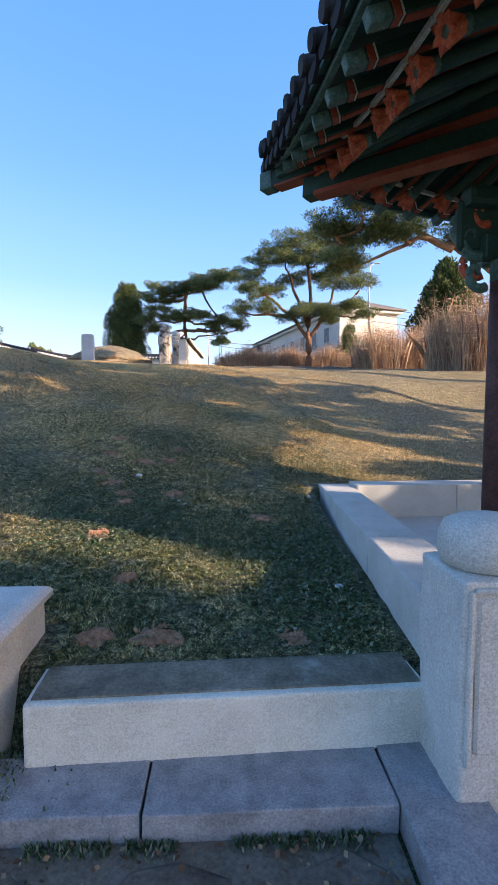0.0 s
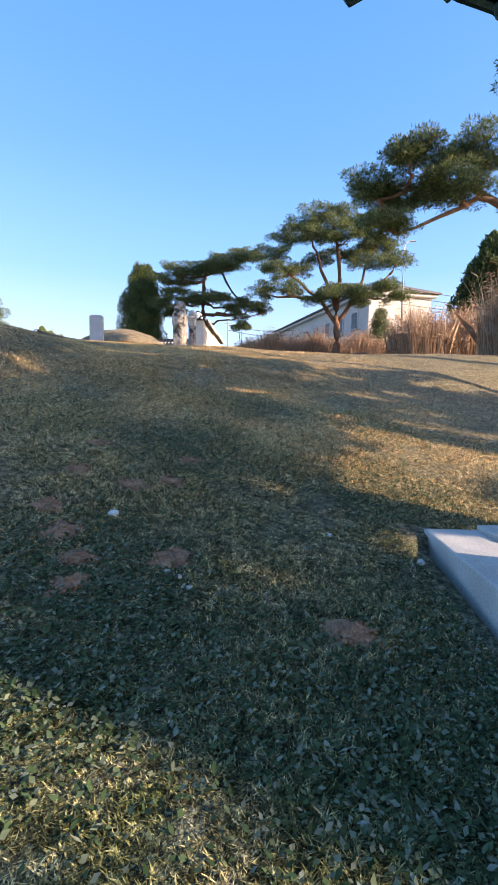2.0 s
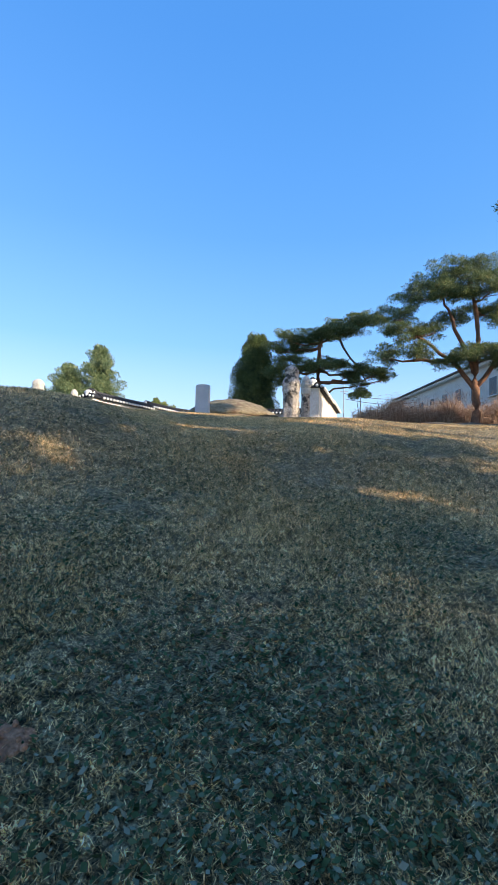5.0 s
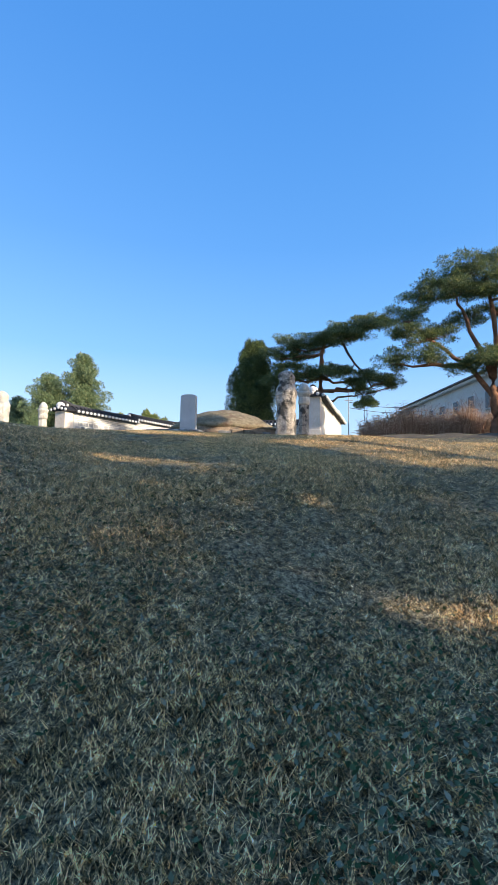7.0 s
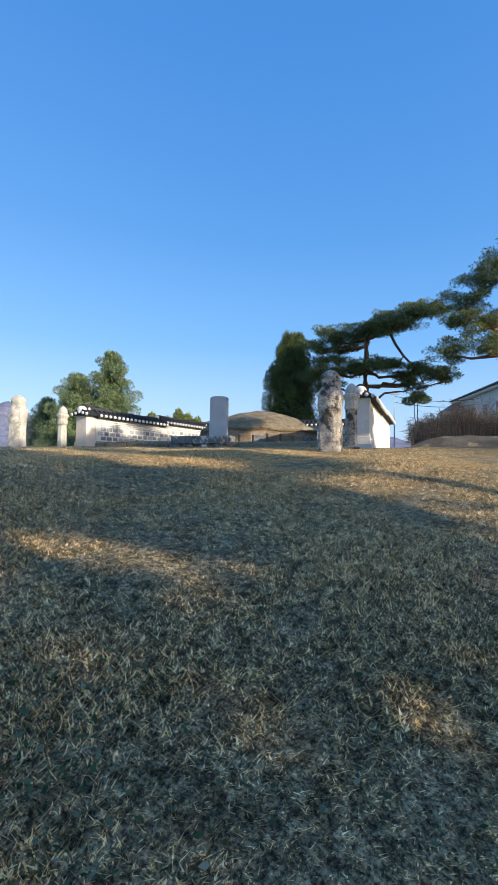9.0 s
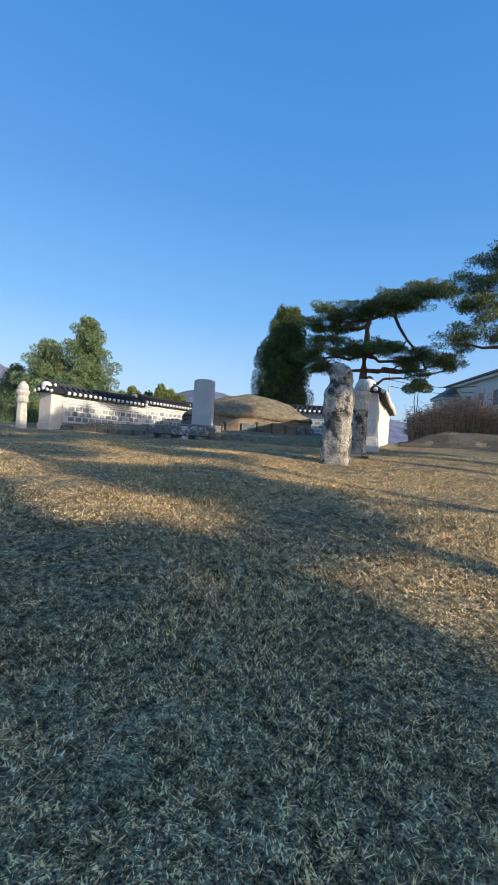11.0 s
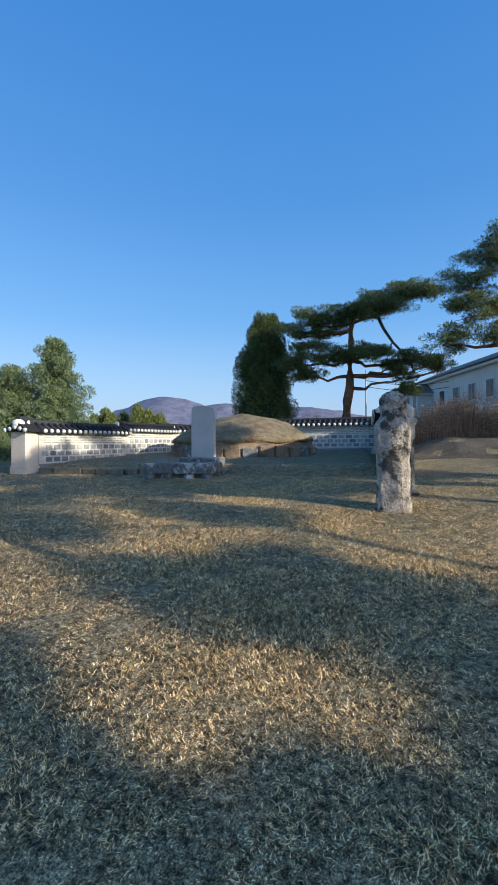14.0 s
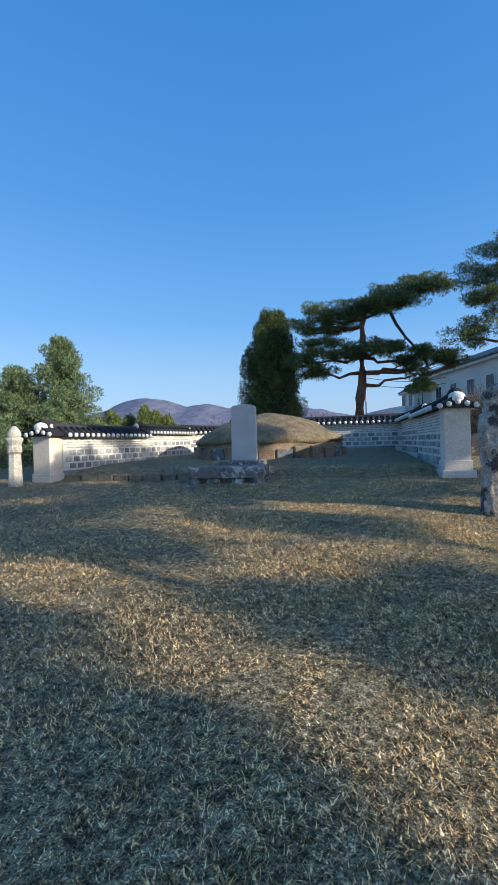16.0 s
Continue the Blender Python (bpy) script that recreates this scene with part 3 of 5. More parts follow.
        lip = [c + rot @ Vector((0, 0.12 * math.cos(a), -0.13 * math.sin(a))) for a in (math.pi * k / 8 for k in range(9))]
        part("drip_tile", loft([[v for v in lip], [v + rot @ Vector((0.12, 0, 0.03)) for v in lip]]), M_TILE, pavilion)
    # hip beam at the corner
    a, b = place(-W - 0.02, W + 0.02, EAVE_Z + 0.50 + 0.02), place(-W + 1.9, W - 1.9, EAVE_Z + 0.52)
    d = b - a
    q = d.to_track_quat("X", "Z").to_matrix()
    hip = part("hip_beam", box((d.length, 0.17, 0.2), (a + b) / 2, q, 0.012), M_PAINTGREEN, pavilion)
    part("hip_end", box((0.18, 0.18, 0.21), a + d.normalized() * 0.08, q, 0.012), M_PAINTTEAL, hip, "teal painted hip beam end")
    part("hip_underside", box((d.length - 0.2, 0.175, 0.03), (a + b) / 2 + q @ Vector((0.1, 0, -0.1)), q, 0.004), M_PAINTRED, hip, "red hip beam underside")
    a2, b2 = a + d * 0.22 + Vector((0, 0, -0.24)), b + Vector((0, 0, -0.30))
    d2 = b2 - a2
    q2 = d2.to_track_quat("X", "Z").to_matrix()
    hip2 = part("lower_hip_beam", box((d2.length, 0.19, 0.22), (a2 + b2) / 2, q2, 0.015), M_PAINTGREEN, pavilion)
    part("hip_underside", box((d2.length - 0.2, 0.195, 0.06), (a2 + b2) / 2 + q2 @ Vector((0.05, 0, -0.09)), q2, 0.006), M_PAINTRED, hip2, "red hip beam underside")
    sp = [a2 + d2.normalized() * (0.02 + 0.0) + q2 @ Vector((0.10 + 0.09 * (1 - k / 16) * math.cos(k * 0.75), 0.10, -0.02 + 0.09 * (1 - k / 16) * math.sin(k * 0.75))) for k in range(15)]
    part("hip_scroll", tube(sp, [0.016] * 15, 6), M_PAINTTEAL, hip2, "teal scroll on the hip beam")
    hp = [place(-W * (1 - f) - 0.02, W * (1 - f) + 0.02, EAVE_Z + 0.5 * (1 - f) ** 1.5 + 1.9 * (0.45 * f + 0.55 * f * f) + 0.42) for f in (0.0, 0.15, 0.3, 0.5, 0.75, 0.95)]
    part("hip_ridge", tube(hp, [0.12] * 6, 8), M_TILE, pavilion, "", True)


pavilion.matrix_basis = Matrix.Translation(TIP) @ Matrix.Rotation(radians(5.5), 4, "Z") @ Matrix.Translation(-TIP)


# ---- the walled tomb yard ----
def yard_wall(name, runs, base_drop, label, cream_front, inner):
    """A wall of runs (a, b, base z, eave z): mortar core with rows of grey blocks, and a tiled roof on each run."""
    root = empty(name, None, label, "wall", kind="structure")
    th = 0.46
    block = box((0.27, 0.03, 0.15), (0, 0, 0), None, 0.012)
    thin = box((0.30, 0.026, 0.038), (0, 0, 0), None, 0.008)
    foot = box((0.62, 0.05, 0.2), (0, 0, 0), None, 0.015)
    datas = []
    for nm, bmx in (("wall_block", block), ("wall_tile", thin), ("foot_stone", foot)):
        mx = bpy.data.meshes.new(nm)
        bmx.to_mesh(mx)
        bmx.free()
        mx.materials.append(M_BAND if nm == "wall_tile" else M_BRICK)
        datas.append(mx)
    for a, b, z0, z1 in runs:
        a, b = Vector(a), Vector(b)
        d = b - a
        ang = math.atan2(d.y, d.x)
        L = d.length
        m = Matrix.Translation((a.x, a.y, 0)) @ Matrix.Rotation(ang, 4, "Z")
        core = part("core", box((L, th, z1 - z0 + base_drop), (L / 2, 0, (z1 + z0 - base_drop) / 2)), M_LIME, root)
        core.matrix_basis = m
        for sgn in ((1,) if inner > 0 else (-1,)):
            face = sgn * th / 2
            z = z0 + 0.12
            x = 0.32
            while x < L - 0.2:
                piece("foot_stone", datas[2], root, m @ Matrix.Translation((x, face, z - 0.02)))
                x += 0.63
            H = z1 - z0
            for row in range(3):
                z = z0 + 0.23 + (row + 0.5) * 0.195
                x = (0.14 if row % 2 else 0.31) + 0.10
                while x < L - 0.12:
                    piece("wall_block", datas[0], root, m @ Matrix.Translation((x, face, z)) @ Matrix.Rotation(random.uniform(-0.03, 0.03), 4, "Y") @ Matrix.Diagonal((random.uniform(0.85, 1.05), 1, random.uniform(0.85, 1.08), 1)))
                    x += 0.34
            rows = max(2, int((H - 0.82) / 0.078))
            for row in range(rows):
                z = z0 + 0.87 + row * 0.078
                if z > z1 - 0.05:
                    break
                x = (0.16 if row % 2 else 0.34)
                while x < L - 0.14:
                    piece("wall_tile", datas[1], root, m @ Matrix.Translation((x, face, z)))
                    x += 0.36
        # roof of this run
        roof = new("roof")
        roof.parent = root
        roof.matrix_basis = m @ Matrix.Translation((0, 0, z1))
        prof = [(-0.44, 0.03), (-0.44, -0.02), (0.44, -0.02), (0.44, 0.03), (0.10, 0.24), (-0.10, 0.24)]
        part("roof_bed", loft([[(x, y, z) for y, z in prof] for x in (-0.12, L + 0.12)]), M_TILE, roof)
        rp = [Vector((x, 0, 0.27 + 0.03 * abs(2 * x / L - 1) ** 2)) for x in np.linspace(-0.2, L + 0.2, 9)]
        part("ridge", tube(rp, [0.10] * 9, 8), M_TILE, roof, "", True)
        for e in (-0.22, L + 0.22):
            part("ridge_end", tube([Vector((e, 0, 0.26)), Vector((e + (0.05 if e > 0 else -0.05), 0, 0.27))], [0.115, 0.10], 12), M_ENDCAP, roof, "whitewashed ridge end", True)
        nrow = max(3, round((L + 0.2) / 0.245))
        for i in range(nrow):
            x = -0.1 + (L + 0.2) * (i + 0.5) / nrow
            for s in (-1, 1):
                p, q_ = Vector((x, s * 0.47, 0.035)), Vector((x, s * 0.08, 0.265))
                t_ = part("roof_tile", tube([p, (p + q_) / 2 + Vector((0, 0, -0.01)), q_], [0.06, 0.06, 0.055], 6), M_TILE, roof, "", True)
                part("tile_end", tube([p + Vector((0, s * 0.05, -0.012)), p + Vector((0, s * -0.005, 0.0))], [0.058, 0.074], 9), M_ENDCAP, t_, "whitewashed tile end", True)
    return root


wallL = yard_wall("wall_west", [((-13.42, 26.75), (-12.72, 31.0), 3.84, 5.03), ((-12.72, 31.0), (-12.1, 34.6), 4.05, 5.16)], 0.25,
                  "low white-jointed grey block wall with black roof tiles", True, -1)
wallB = yard_wall("wall_north", [((-12.2, 34.8), (-10.4, 37.0), 4.12, 5.2), ((-10.4, 37.0), (-2.55, 36.4), 4.22, 5.47)], 0.25,
                  "low white-jointed grey block wall with black roof tiles", False, -1)
wallR = yard_wall("wall_east", [((-2.36, 36.25), (-2.52, 31.2), 4.22, 5.50), ((-2.52, 31.2), (-2.68, 26.75), 4.02, 5.42)], 0.25,
                  "low white-jointed grey block wall with black roof tiles", True, -1)


def end_pier(x, y, z0, z1, turn, label):
    root = empty("wall_pier", pose(x, y, z0, 0, 0, turn), label, "pier", "wall piers", "structure")
    part("shaft", box((0.58, 0.5, z1 - z0 - 0.28), (0, 0, 0.29 + (z1 - z0 - 0.28) / 2), None, 0.012), M_PLASTER, root)
    part("plinth", box((0.64, 0.56, 0.50), (0, 0, 0.05), None, 0.012), M_PLASTER, root)
    part("foot", box((0.76, 0.70, 0.30), (0, 0, -0.08), None, 0.02), M_GRANITE, root)
    top = z1 - z0
    part("roof_bed", loft([[(x_, y_, z_ + top) for x_, z_ in ((-0.46, 0.03), (-0.46, -0.02), (0.46, -0.02), (0.46, 0.03), (0.1, 0.26), (-0.1, 0.26))] for y_ in (-0.36, 0.3)]), M_TILE, root)
    for k in range(5):
        xx = -0.4 + 0.2 * k
        part("tile_end", tube([Vector((xx, -0.40, top + 0.01 + 0.24 * (1 - abs(xx) / 0.46) * 0.4)), Vector((xx, -0.34, top + 0.02 + 0.24 * (1 - abs(xx) / 0.46) * 0.4))], [0.06, 0.068], 10), M_ENDCAP, root, "whitewashed tile end", True)
    part("ridge_end", loft([ring(z_, r_, r_ * 0.9, 14, 0, -0.24) for z_, r_ in ((top + 0.10, 0.13), (top + 0.17, 0.19), (top + 0.27, 0.19), (top + 0.34, 0.13), (top + 0.37, 0.04))]), M_ENDCAP, root, "whitewashed ridge end", True)
    part("ridge_tile", tube([Vector((0, -0.2, top + 0.33)), Vector((0, 0.05, top + 0.36)), Vector((0, 0.4, top + 0.30))], [0.13, 0.12, 0.1], 10), M_TILE, root, "", True)
    return root


end_pier(-13.52, 26.5, 3.68, 5.05, -9.0, "cream plastered wall end with whitewashed tile caps")
end_pier(-2.68, 26.5, 3.86, 5.42, 0.0, "cream plastered wall end with whitewashed tile caps")

# burial mound: earth drum ringed with stones, under a domed dry turf
mound = empty("burial_mound", pose(-8.0, 32.2, 4.0), "burial mound of bare earth under dry turf", "burial mound")
R0 = 2.75
bm = loft([ring(z, r, r, 64) for z, r in ((-0.2, R0 + 0.06), (0.3, R0 + 0.02), (0.74, R0 - 0.03), (0.80, R0 - 0.08))])
part("earth_drum", rough(bm, 0.06, 1.6), M_EARTH, mound, "bare brown earth drum", True)
bm = loft([ring(z, r, r, 64) for z, r in ((0.70, R0 + 0.03), (0.86, R0 - 0.04), (1.1, R0 - 0.45), (1.4, R0 - 0.98), (1.62, R0 - 1.55), (1.74, R0 - 2.2), (1.77, 0.2))])
part("turf_dome", rough(rough(bm, 0.09, 1.3), 0.04, 5.0), M_MOUNDTURF, mound, "dry straw turf dome", True)
rs = random.Random(8)
for k in range(30):
    a = 2 * math.pi * k / 30
    bm = box((0.54, 0.14, rs.uniform(0.42, 0.7)), (0, 0, 0), None, 0.03)
    ob = part("ring_stone", rough(bm, 0.03, 3.0, k), M_EARTH if k % 4 else M_ALTAR, mound)
    ob.matrix_basis = pose((R0 + 0.04) * math.cos(a), (R0 + 0.04) * math.sin(a), 0.25, 0, 0, math.degrees(a) + 90 + rs.uniform(-3, 3))

# low mossy kerb along the front of the yard
rs = random.Random(19)
kx = -12.95
while kx < -9.4:
    w_ = rs.uniform(0.38, 0.62)
    bm = rough(box((w_ - 0.03, 0.24, 0.24), (0, 0, 0), None, 0.03, segments=2), 0.025, 4.0, kx)
    ob = part("kerb_stone", bm, M_STAINED)
    ob.matrix_basis = pose(kx + w_ / 2, 26.42 + rs.uniform(-0.04, 0.04), gz(kx + w_ / 2, 26.2) + 0.06, 0, 0, rs.uniform(-4, 4))
    tagged(ob, "low weathered kerb stone at the edge of the yard", "kerb", "yard kerb stones")
    kx += w_

# altar table and stele
altar = empty("altar_table", pose(-8.12, 25.85, 3.66), "dark mottled stone altar table on short feet", "altar table")
bm = box((1.86, 0.95, 0.27), (0, 0, 0.34), None, 0.03, segments=2)
bmesh.ops.subdivide_edges(bm, edges=[e for e in bm.edges if e.calc_length() > 0.3], cuts=6, use_grid_fill=True)
part("tabletop", rough(bm, 0.02, 5.0), M_ALTAR, altar)
for dx in (-0.78, -0.32, 0.30, 0.78):
    for dy in (-0.33, 0.33):
        bm = loft([ring(z, r, r, 12, dx, dy) for z, r in ((-0.1, 0.12), (0.0, 0.15), (0.1, 0.17), (0.2, 0.13))])
        part("foot", rough(bm, 0.015, 7.0, dx), M_LICHEN if dx == -0.32 else M_ALTAR, altar)
part("base_block", rough(box((1.62, 0.72, 0.36), (0.02, 0.05, 0.05), None, 0.03), 0.02, 4.0), M_ALTAR, altar)
part("back_stone", rough(box((1.7, 0.5, 0.36), (0.15, 0.62, 0.10), None, 0.04), 0.03, 3.0), M_ALTAR, altar)
plinth = tagged(part("stele_plinth", rough(box((1.22, 0.62, 0.30), (-8.0, 27.05, 4.10), None, 0.04), 0.02, 4.0), M_ALTAR), "low dark stone plinth under the stele", "plinth")
stele = empty("stele", pose(-7.95, 27.05, 4.24), "tall smooth grey stone stele with rounded top", "stele")
prof = [(-0.34, 0), (0.34, 0), (0.33, 1.42), (0.29, 1.47), (0.2, 1.495), (0, 1.505), (-0.2, 1.495), (-0.29, 1.47), (-0.33, 1.42)]
bm = loft([[(x, y, z) for x, z in prof] for y in (-0.12, 0.12)])
bmesh.ops.bevel(bm, geom=list(bm.edges), offset=0.01, segments=1, affect="EDGES")
part("slab", bm, M_STELE, stele)


# stone figures, weathered
def stone_figure(x, y, z, h, turn, seed, label):
    prof = [(0.0, 0.27, 0.25), (0.04, 0.265, 0.245), (0.2, 0.25, 0.23), (0.42, 0.245, 0.22), (0.52, 0.255, 0.23), (0.60, 0.27, 0.23), (0.68, 0.275, 0.22), (0.735, 0.255, 0.20),
            (0.77, 0.215, 0.185), (0.80, 0.205, 0.18), (0.86, 0.21, 0.19), (0.905, 0.215, 0.195), (0.93, 0.20, 0.185), (0.965, 0.15, 0.15), (0.985, 0.09, 0.09), (1.0, 0.03, 0.03)]
    fine = []
    for (f0, a0, b0), (f1, a1, b1) in zip(prof, prof[1:]):
        k = max(1, round((f1 - f0) * 36))
        fine += [(f0 + (f1 - f0) * j / k, a0 + (a1 - a0) * j / k, b0 + (b1 - b0) * j / k) for j in range(k)]
    fine.append(prof[-1])
    bm = loft([ring(f * h, a * 1.1, b * 1.1, 32, 0, 0, 3.2) for f, a, b in fine])
    for v in bm.verts:
        f = v.co.z / h
        front = max(0.0, -v.co.y / 0.25)
        if 0.48 < f < 0.70:
            v.co.y -= 0.05 * front * math.exp(-(v.co.x / 0.13) ** 2)
            if abs(v.co.x) > 0.2:
                v.co.y -= 0.03
        if 0.775 < f < 0.80:
            v.co.x *= 0.93
        if 0.05 < f < 0.48:
            v.co.y += 0.012 * math.sin(v.co.x * 42) * front
        if 0.82 < f < 0.87:
            v.co.y -= 0.03 * front * math.exp(-(v.co.x / 0.04) ** 2)
    rough(bm, 0.035, 5.0, seed)
    rough(bm, 0.014, 17.0, seed)
    ob = part("stone_figure", bm, M_LICHEN if seed < 3 else M_PALEFIG, None, "", True)
    ob.matrix_basis = pose(x, y, z, 0, 0, turn)
    return tagged(ob, label, "statue", "stone figures")


stone_figure(-3.02, 22.35, 3.47, 2.05, -6.0, 1.0, "weathered stone figure blotched with dark lichen")
stone_figure(-15.0, 24.5, gz(-15.0, 24.5) - 0.05, 2.0, 12.0, 5.0, "pale weathered stone figure with worn robe")


def stone_post(x, y, z, h, seed):
    root = empty("stone_marker_post", pose(x, y, z, 0, 0, seed * 7), "pale stone marker post with a carved bud-shaped head", "stone post", "stone marker posts")
    bm = loft([ring(f * h, a, a, 8) for f, a in ((0.08, 0.175), (0.3, 0.17), (0.58, 0.16), (0.60, 0.17))])
    part("shaft", rough(bm, 0.012, 6.0, seed), M_LICHEN if seed > 1 else M_PALEFIG, root)
    bm = loft([ring(f * h, a, a, 12) for f, a in ((0.60, 0.165), (0.62, 0.19), (0.68, 0.185), (0.73, 0.175), (0.765, 0.20), (0.79, 0.225), (0.82, 0.225), (0.835, 0.19))])
    part("collar", rough(bm, 0.01, 7.0, seed), M_PALEFIG, root)
    bm = loft([ring(f * h, a, a, 14) for f, a in ((0.83, 0.16), (0.87, 0.175), (0.92, 0.155), (0.96, 0.11), (0.99, 0.055), (1.0, 0.015))])
    part("bud", rough(bm, 0.01, 7.0, seed), M_PALEFIG, root, "", True)
    part("foot", rough(box((0.42, 0.42, 0.20), (0, 0, 0.0), None, 0.03), 0.01, 5.0), M_LICHEN, root)
    return root


stone_post(-13.78, 25.45, 3.50, 1.80, 1.0)
stone_post(-2.68, 23.75, 3.60, 1.83, 2.0)


# ---- trees ----
def tufts(centres, radii, count, length, width, seed, droop=0.0, upward=0.3):
    """Slender leaves scattered through ellipsoids, each a thin quad."""
    r = np.random.RandomState(seed)
    centres, radii = np.array(centres, float), np.array(radii, float)
    w = radii[:, 0] * radii[:, 1]
    pick = r.choice(len(centres), count, p=w / w.sum())
    d = r.normal(size=(count, 3))
    d /= np.linalg.norm(d, axis=1, keepdims=True)
    rad = r.uniform(0.35, 1.0, (count, 1)) ** 0.5
    p = centres[pick] + d * rad * radii[pick]
    ax = d * 0.8 + r.normal(size=(count, 3)) * 0.55 + np.array([0, 0, upward])
    ax /= np.linalg.norm(ax, axis=1, keepdims=True)
    ax[:, 2] -= droop
    side = np.cross(ax, r.normal(size=(count, 3)))
    side /= np.linalg.norm(side, axis=1, keepdims=True) + 1e-9
    ln, wd = length * r.uniform(0.6, 1.3, (count, 1)), width * r.uniform(0.6, 1.3, (count, 1))
    return np.stack([p - side * wd * 0.35, p + ax * ln * 0.55 - side * wd * 0.5, p + ax * ln, p + ax * ln * 0.5 + side * wd * 0.5], 1)


def bend(a, b, sag, n, seed):
    r = random.Random(seed)
    out = []
    for i in range(n):
        f = i / (n - 1)
        out.append(a.lerp(b, f) + Vector((r.uniform(-1, 1), r.uniform(-1, 1), r.uniform(-0.6, 0.6))) * sag * math.sin(f * math.pi) + Vector((0, 0, -sag * 0.5 * math.sin(f * math.pi))))
    return out


def pine(name, base_at, trunk, clumps, seed, label, leaves=30000, r0=0.32, leaf=0.34, bark=None, wide=0.055, leaders=()):
    """A red pine: bent trunk, limbs that reach each pad of needles, twigs, and needle pads."""
    r = random.Random(seed)
    root = empty(name, Matrix.Translation(base_at), label, "tree")
    bark = bark or M_BARK
    tr = [Vector(p) for p in trunk]
    fine = []
    for a, b in zip(tr, tr[1:]):
        fine += bend(a, b, 0.05 * (b - a).length, 4, r.random())[:-1]
    fine.append(tr[-1])
    k = len(fine)
    part("trunk", tube(fine, [r0 * (1.25 if i == 0 else 1.0) * (1 - 0.72 * i / (k - 1)) for i in range(k)], 12), bark, root, "", True)
    for ld in leaders:
        lp = []
        for a, b in zip(ld, ld[1:]):
            lp += bend(Vector(a), Vector(b), 0.07 * (Vector(b) - Vector(a)).length, 4, r.random())[:-1]
        lp.append(Vector(ld[-1]))
        part("limb", tube(lp, [r0 * 0.55 * (1 - 0.7 * i / (len(lp) - 1)) for i in range(len(lp))], 9), bark, root, "", True)
        fine = fine + lp
    k = len(fine)
    cs, rd = [], []
    for cx, cy, cz, rx, rz in clumps:
        c = Vector((cx, cy, cz))
        j = min(range(k), key=lambda q: (fine[q] - c).length + 1.2 * max(0.0, fine[q].z - c.z) + 0.3 * abs(c.z - fine[q].z))
        limb = bend(fine[j], c - Vector((0, 0, rz * 0.3)), 0.10 * (c - fine[j]).length, 7, r.random())
        part("limb", tube(limb, [max(0.025, r0 * 0.36 * (1 - 0.8 * i / 6)) for i in range(7)], 7), bark, root, "", True)
        bm = bmesh.new()
        for q in range(max(3, int(rx * 4))):
            a = r.uniform(0, 6.28)
            e = c + Vector((math.cos(a) * rx * r.uniform(0.4, 0.95), math.sin(a) * rx * r.uniform(0.4, 0.95), rz * r.uniform(-0.5, 0.4)))
            s = limb[r.randint(4, 6)]
            tube(bend(s, e, 0.12, 4, r.random()), [0.03, 0.02, 0.014, 0.006], 5, bm)
        part("twig", bm, bark, root)
        rx *= 1.2
        for s_ in range(14 if rx > 0.8 else 6):
            a, f = r.uniform(0, 6.28), r.uniform(0.15, 1.0)
            sx, sy, sz, sr = cx + math.cos(a) * rx * f, cy + math.sin(a) * rx * f, cz + r.uniform(-0.9, 1.0) * rz, rx * r.uniform(0.28, 0.5)
            for q in range(max(4, int(9 * sr))):
                a, f = r.uniform(0, 6.28), math.sqrt(r.random())
                cs.append((sx + math.cos(a) * sr * f, sy + math.sin(a) * sr * f, sz + rz * 0.4 * (1 - f * f) + r.uniform(-0.15, 0.15) * rz))
                t = r.uniform(0.16, 0.32) * (0.6 + 0.35 * rx)
                rd.append((t * 1.3, t * 1.3, t * 0.6))
    soup("crown", tufts(cs, rd, leaves, leaf, wide, int(seed * 10), 0.0, 0.35), M_NEEDLE, root)
    return root


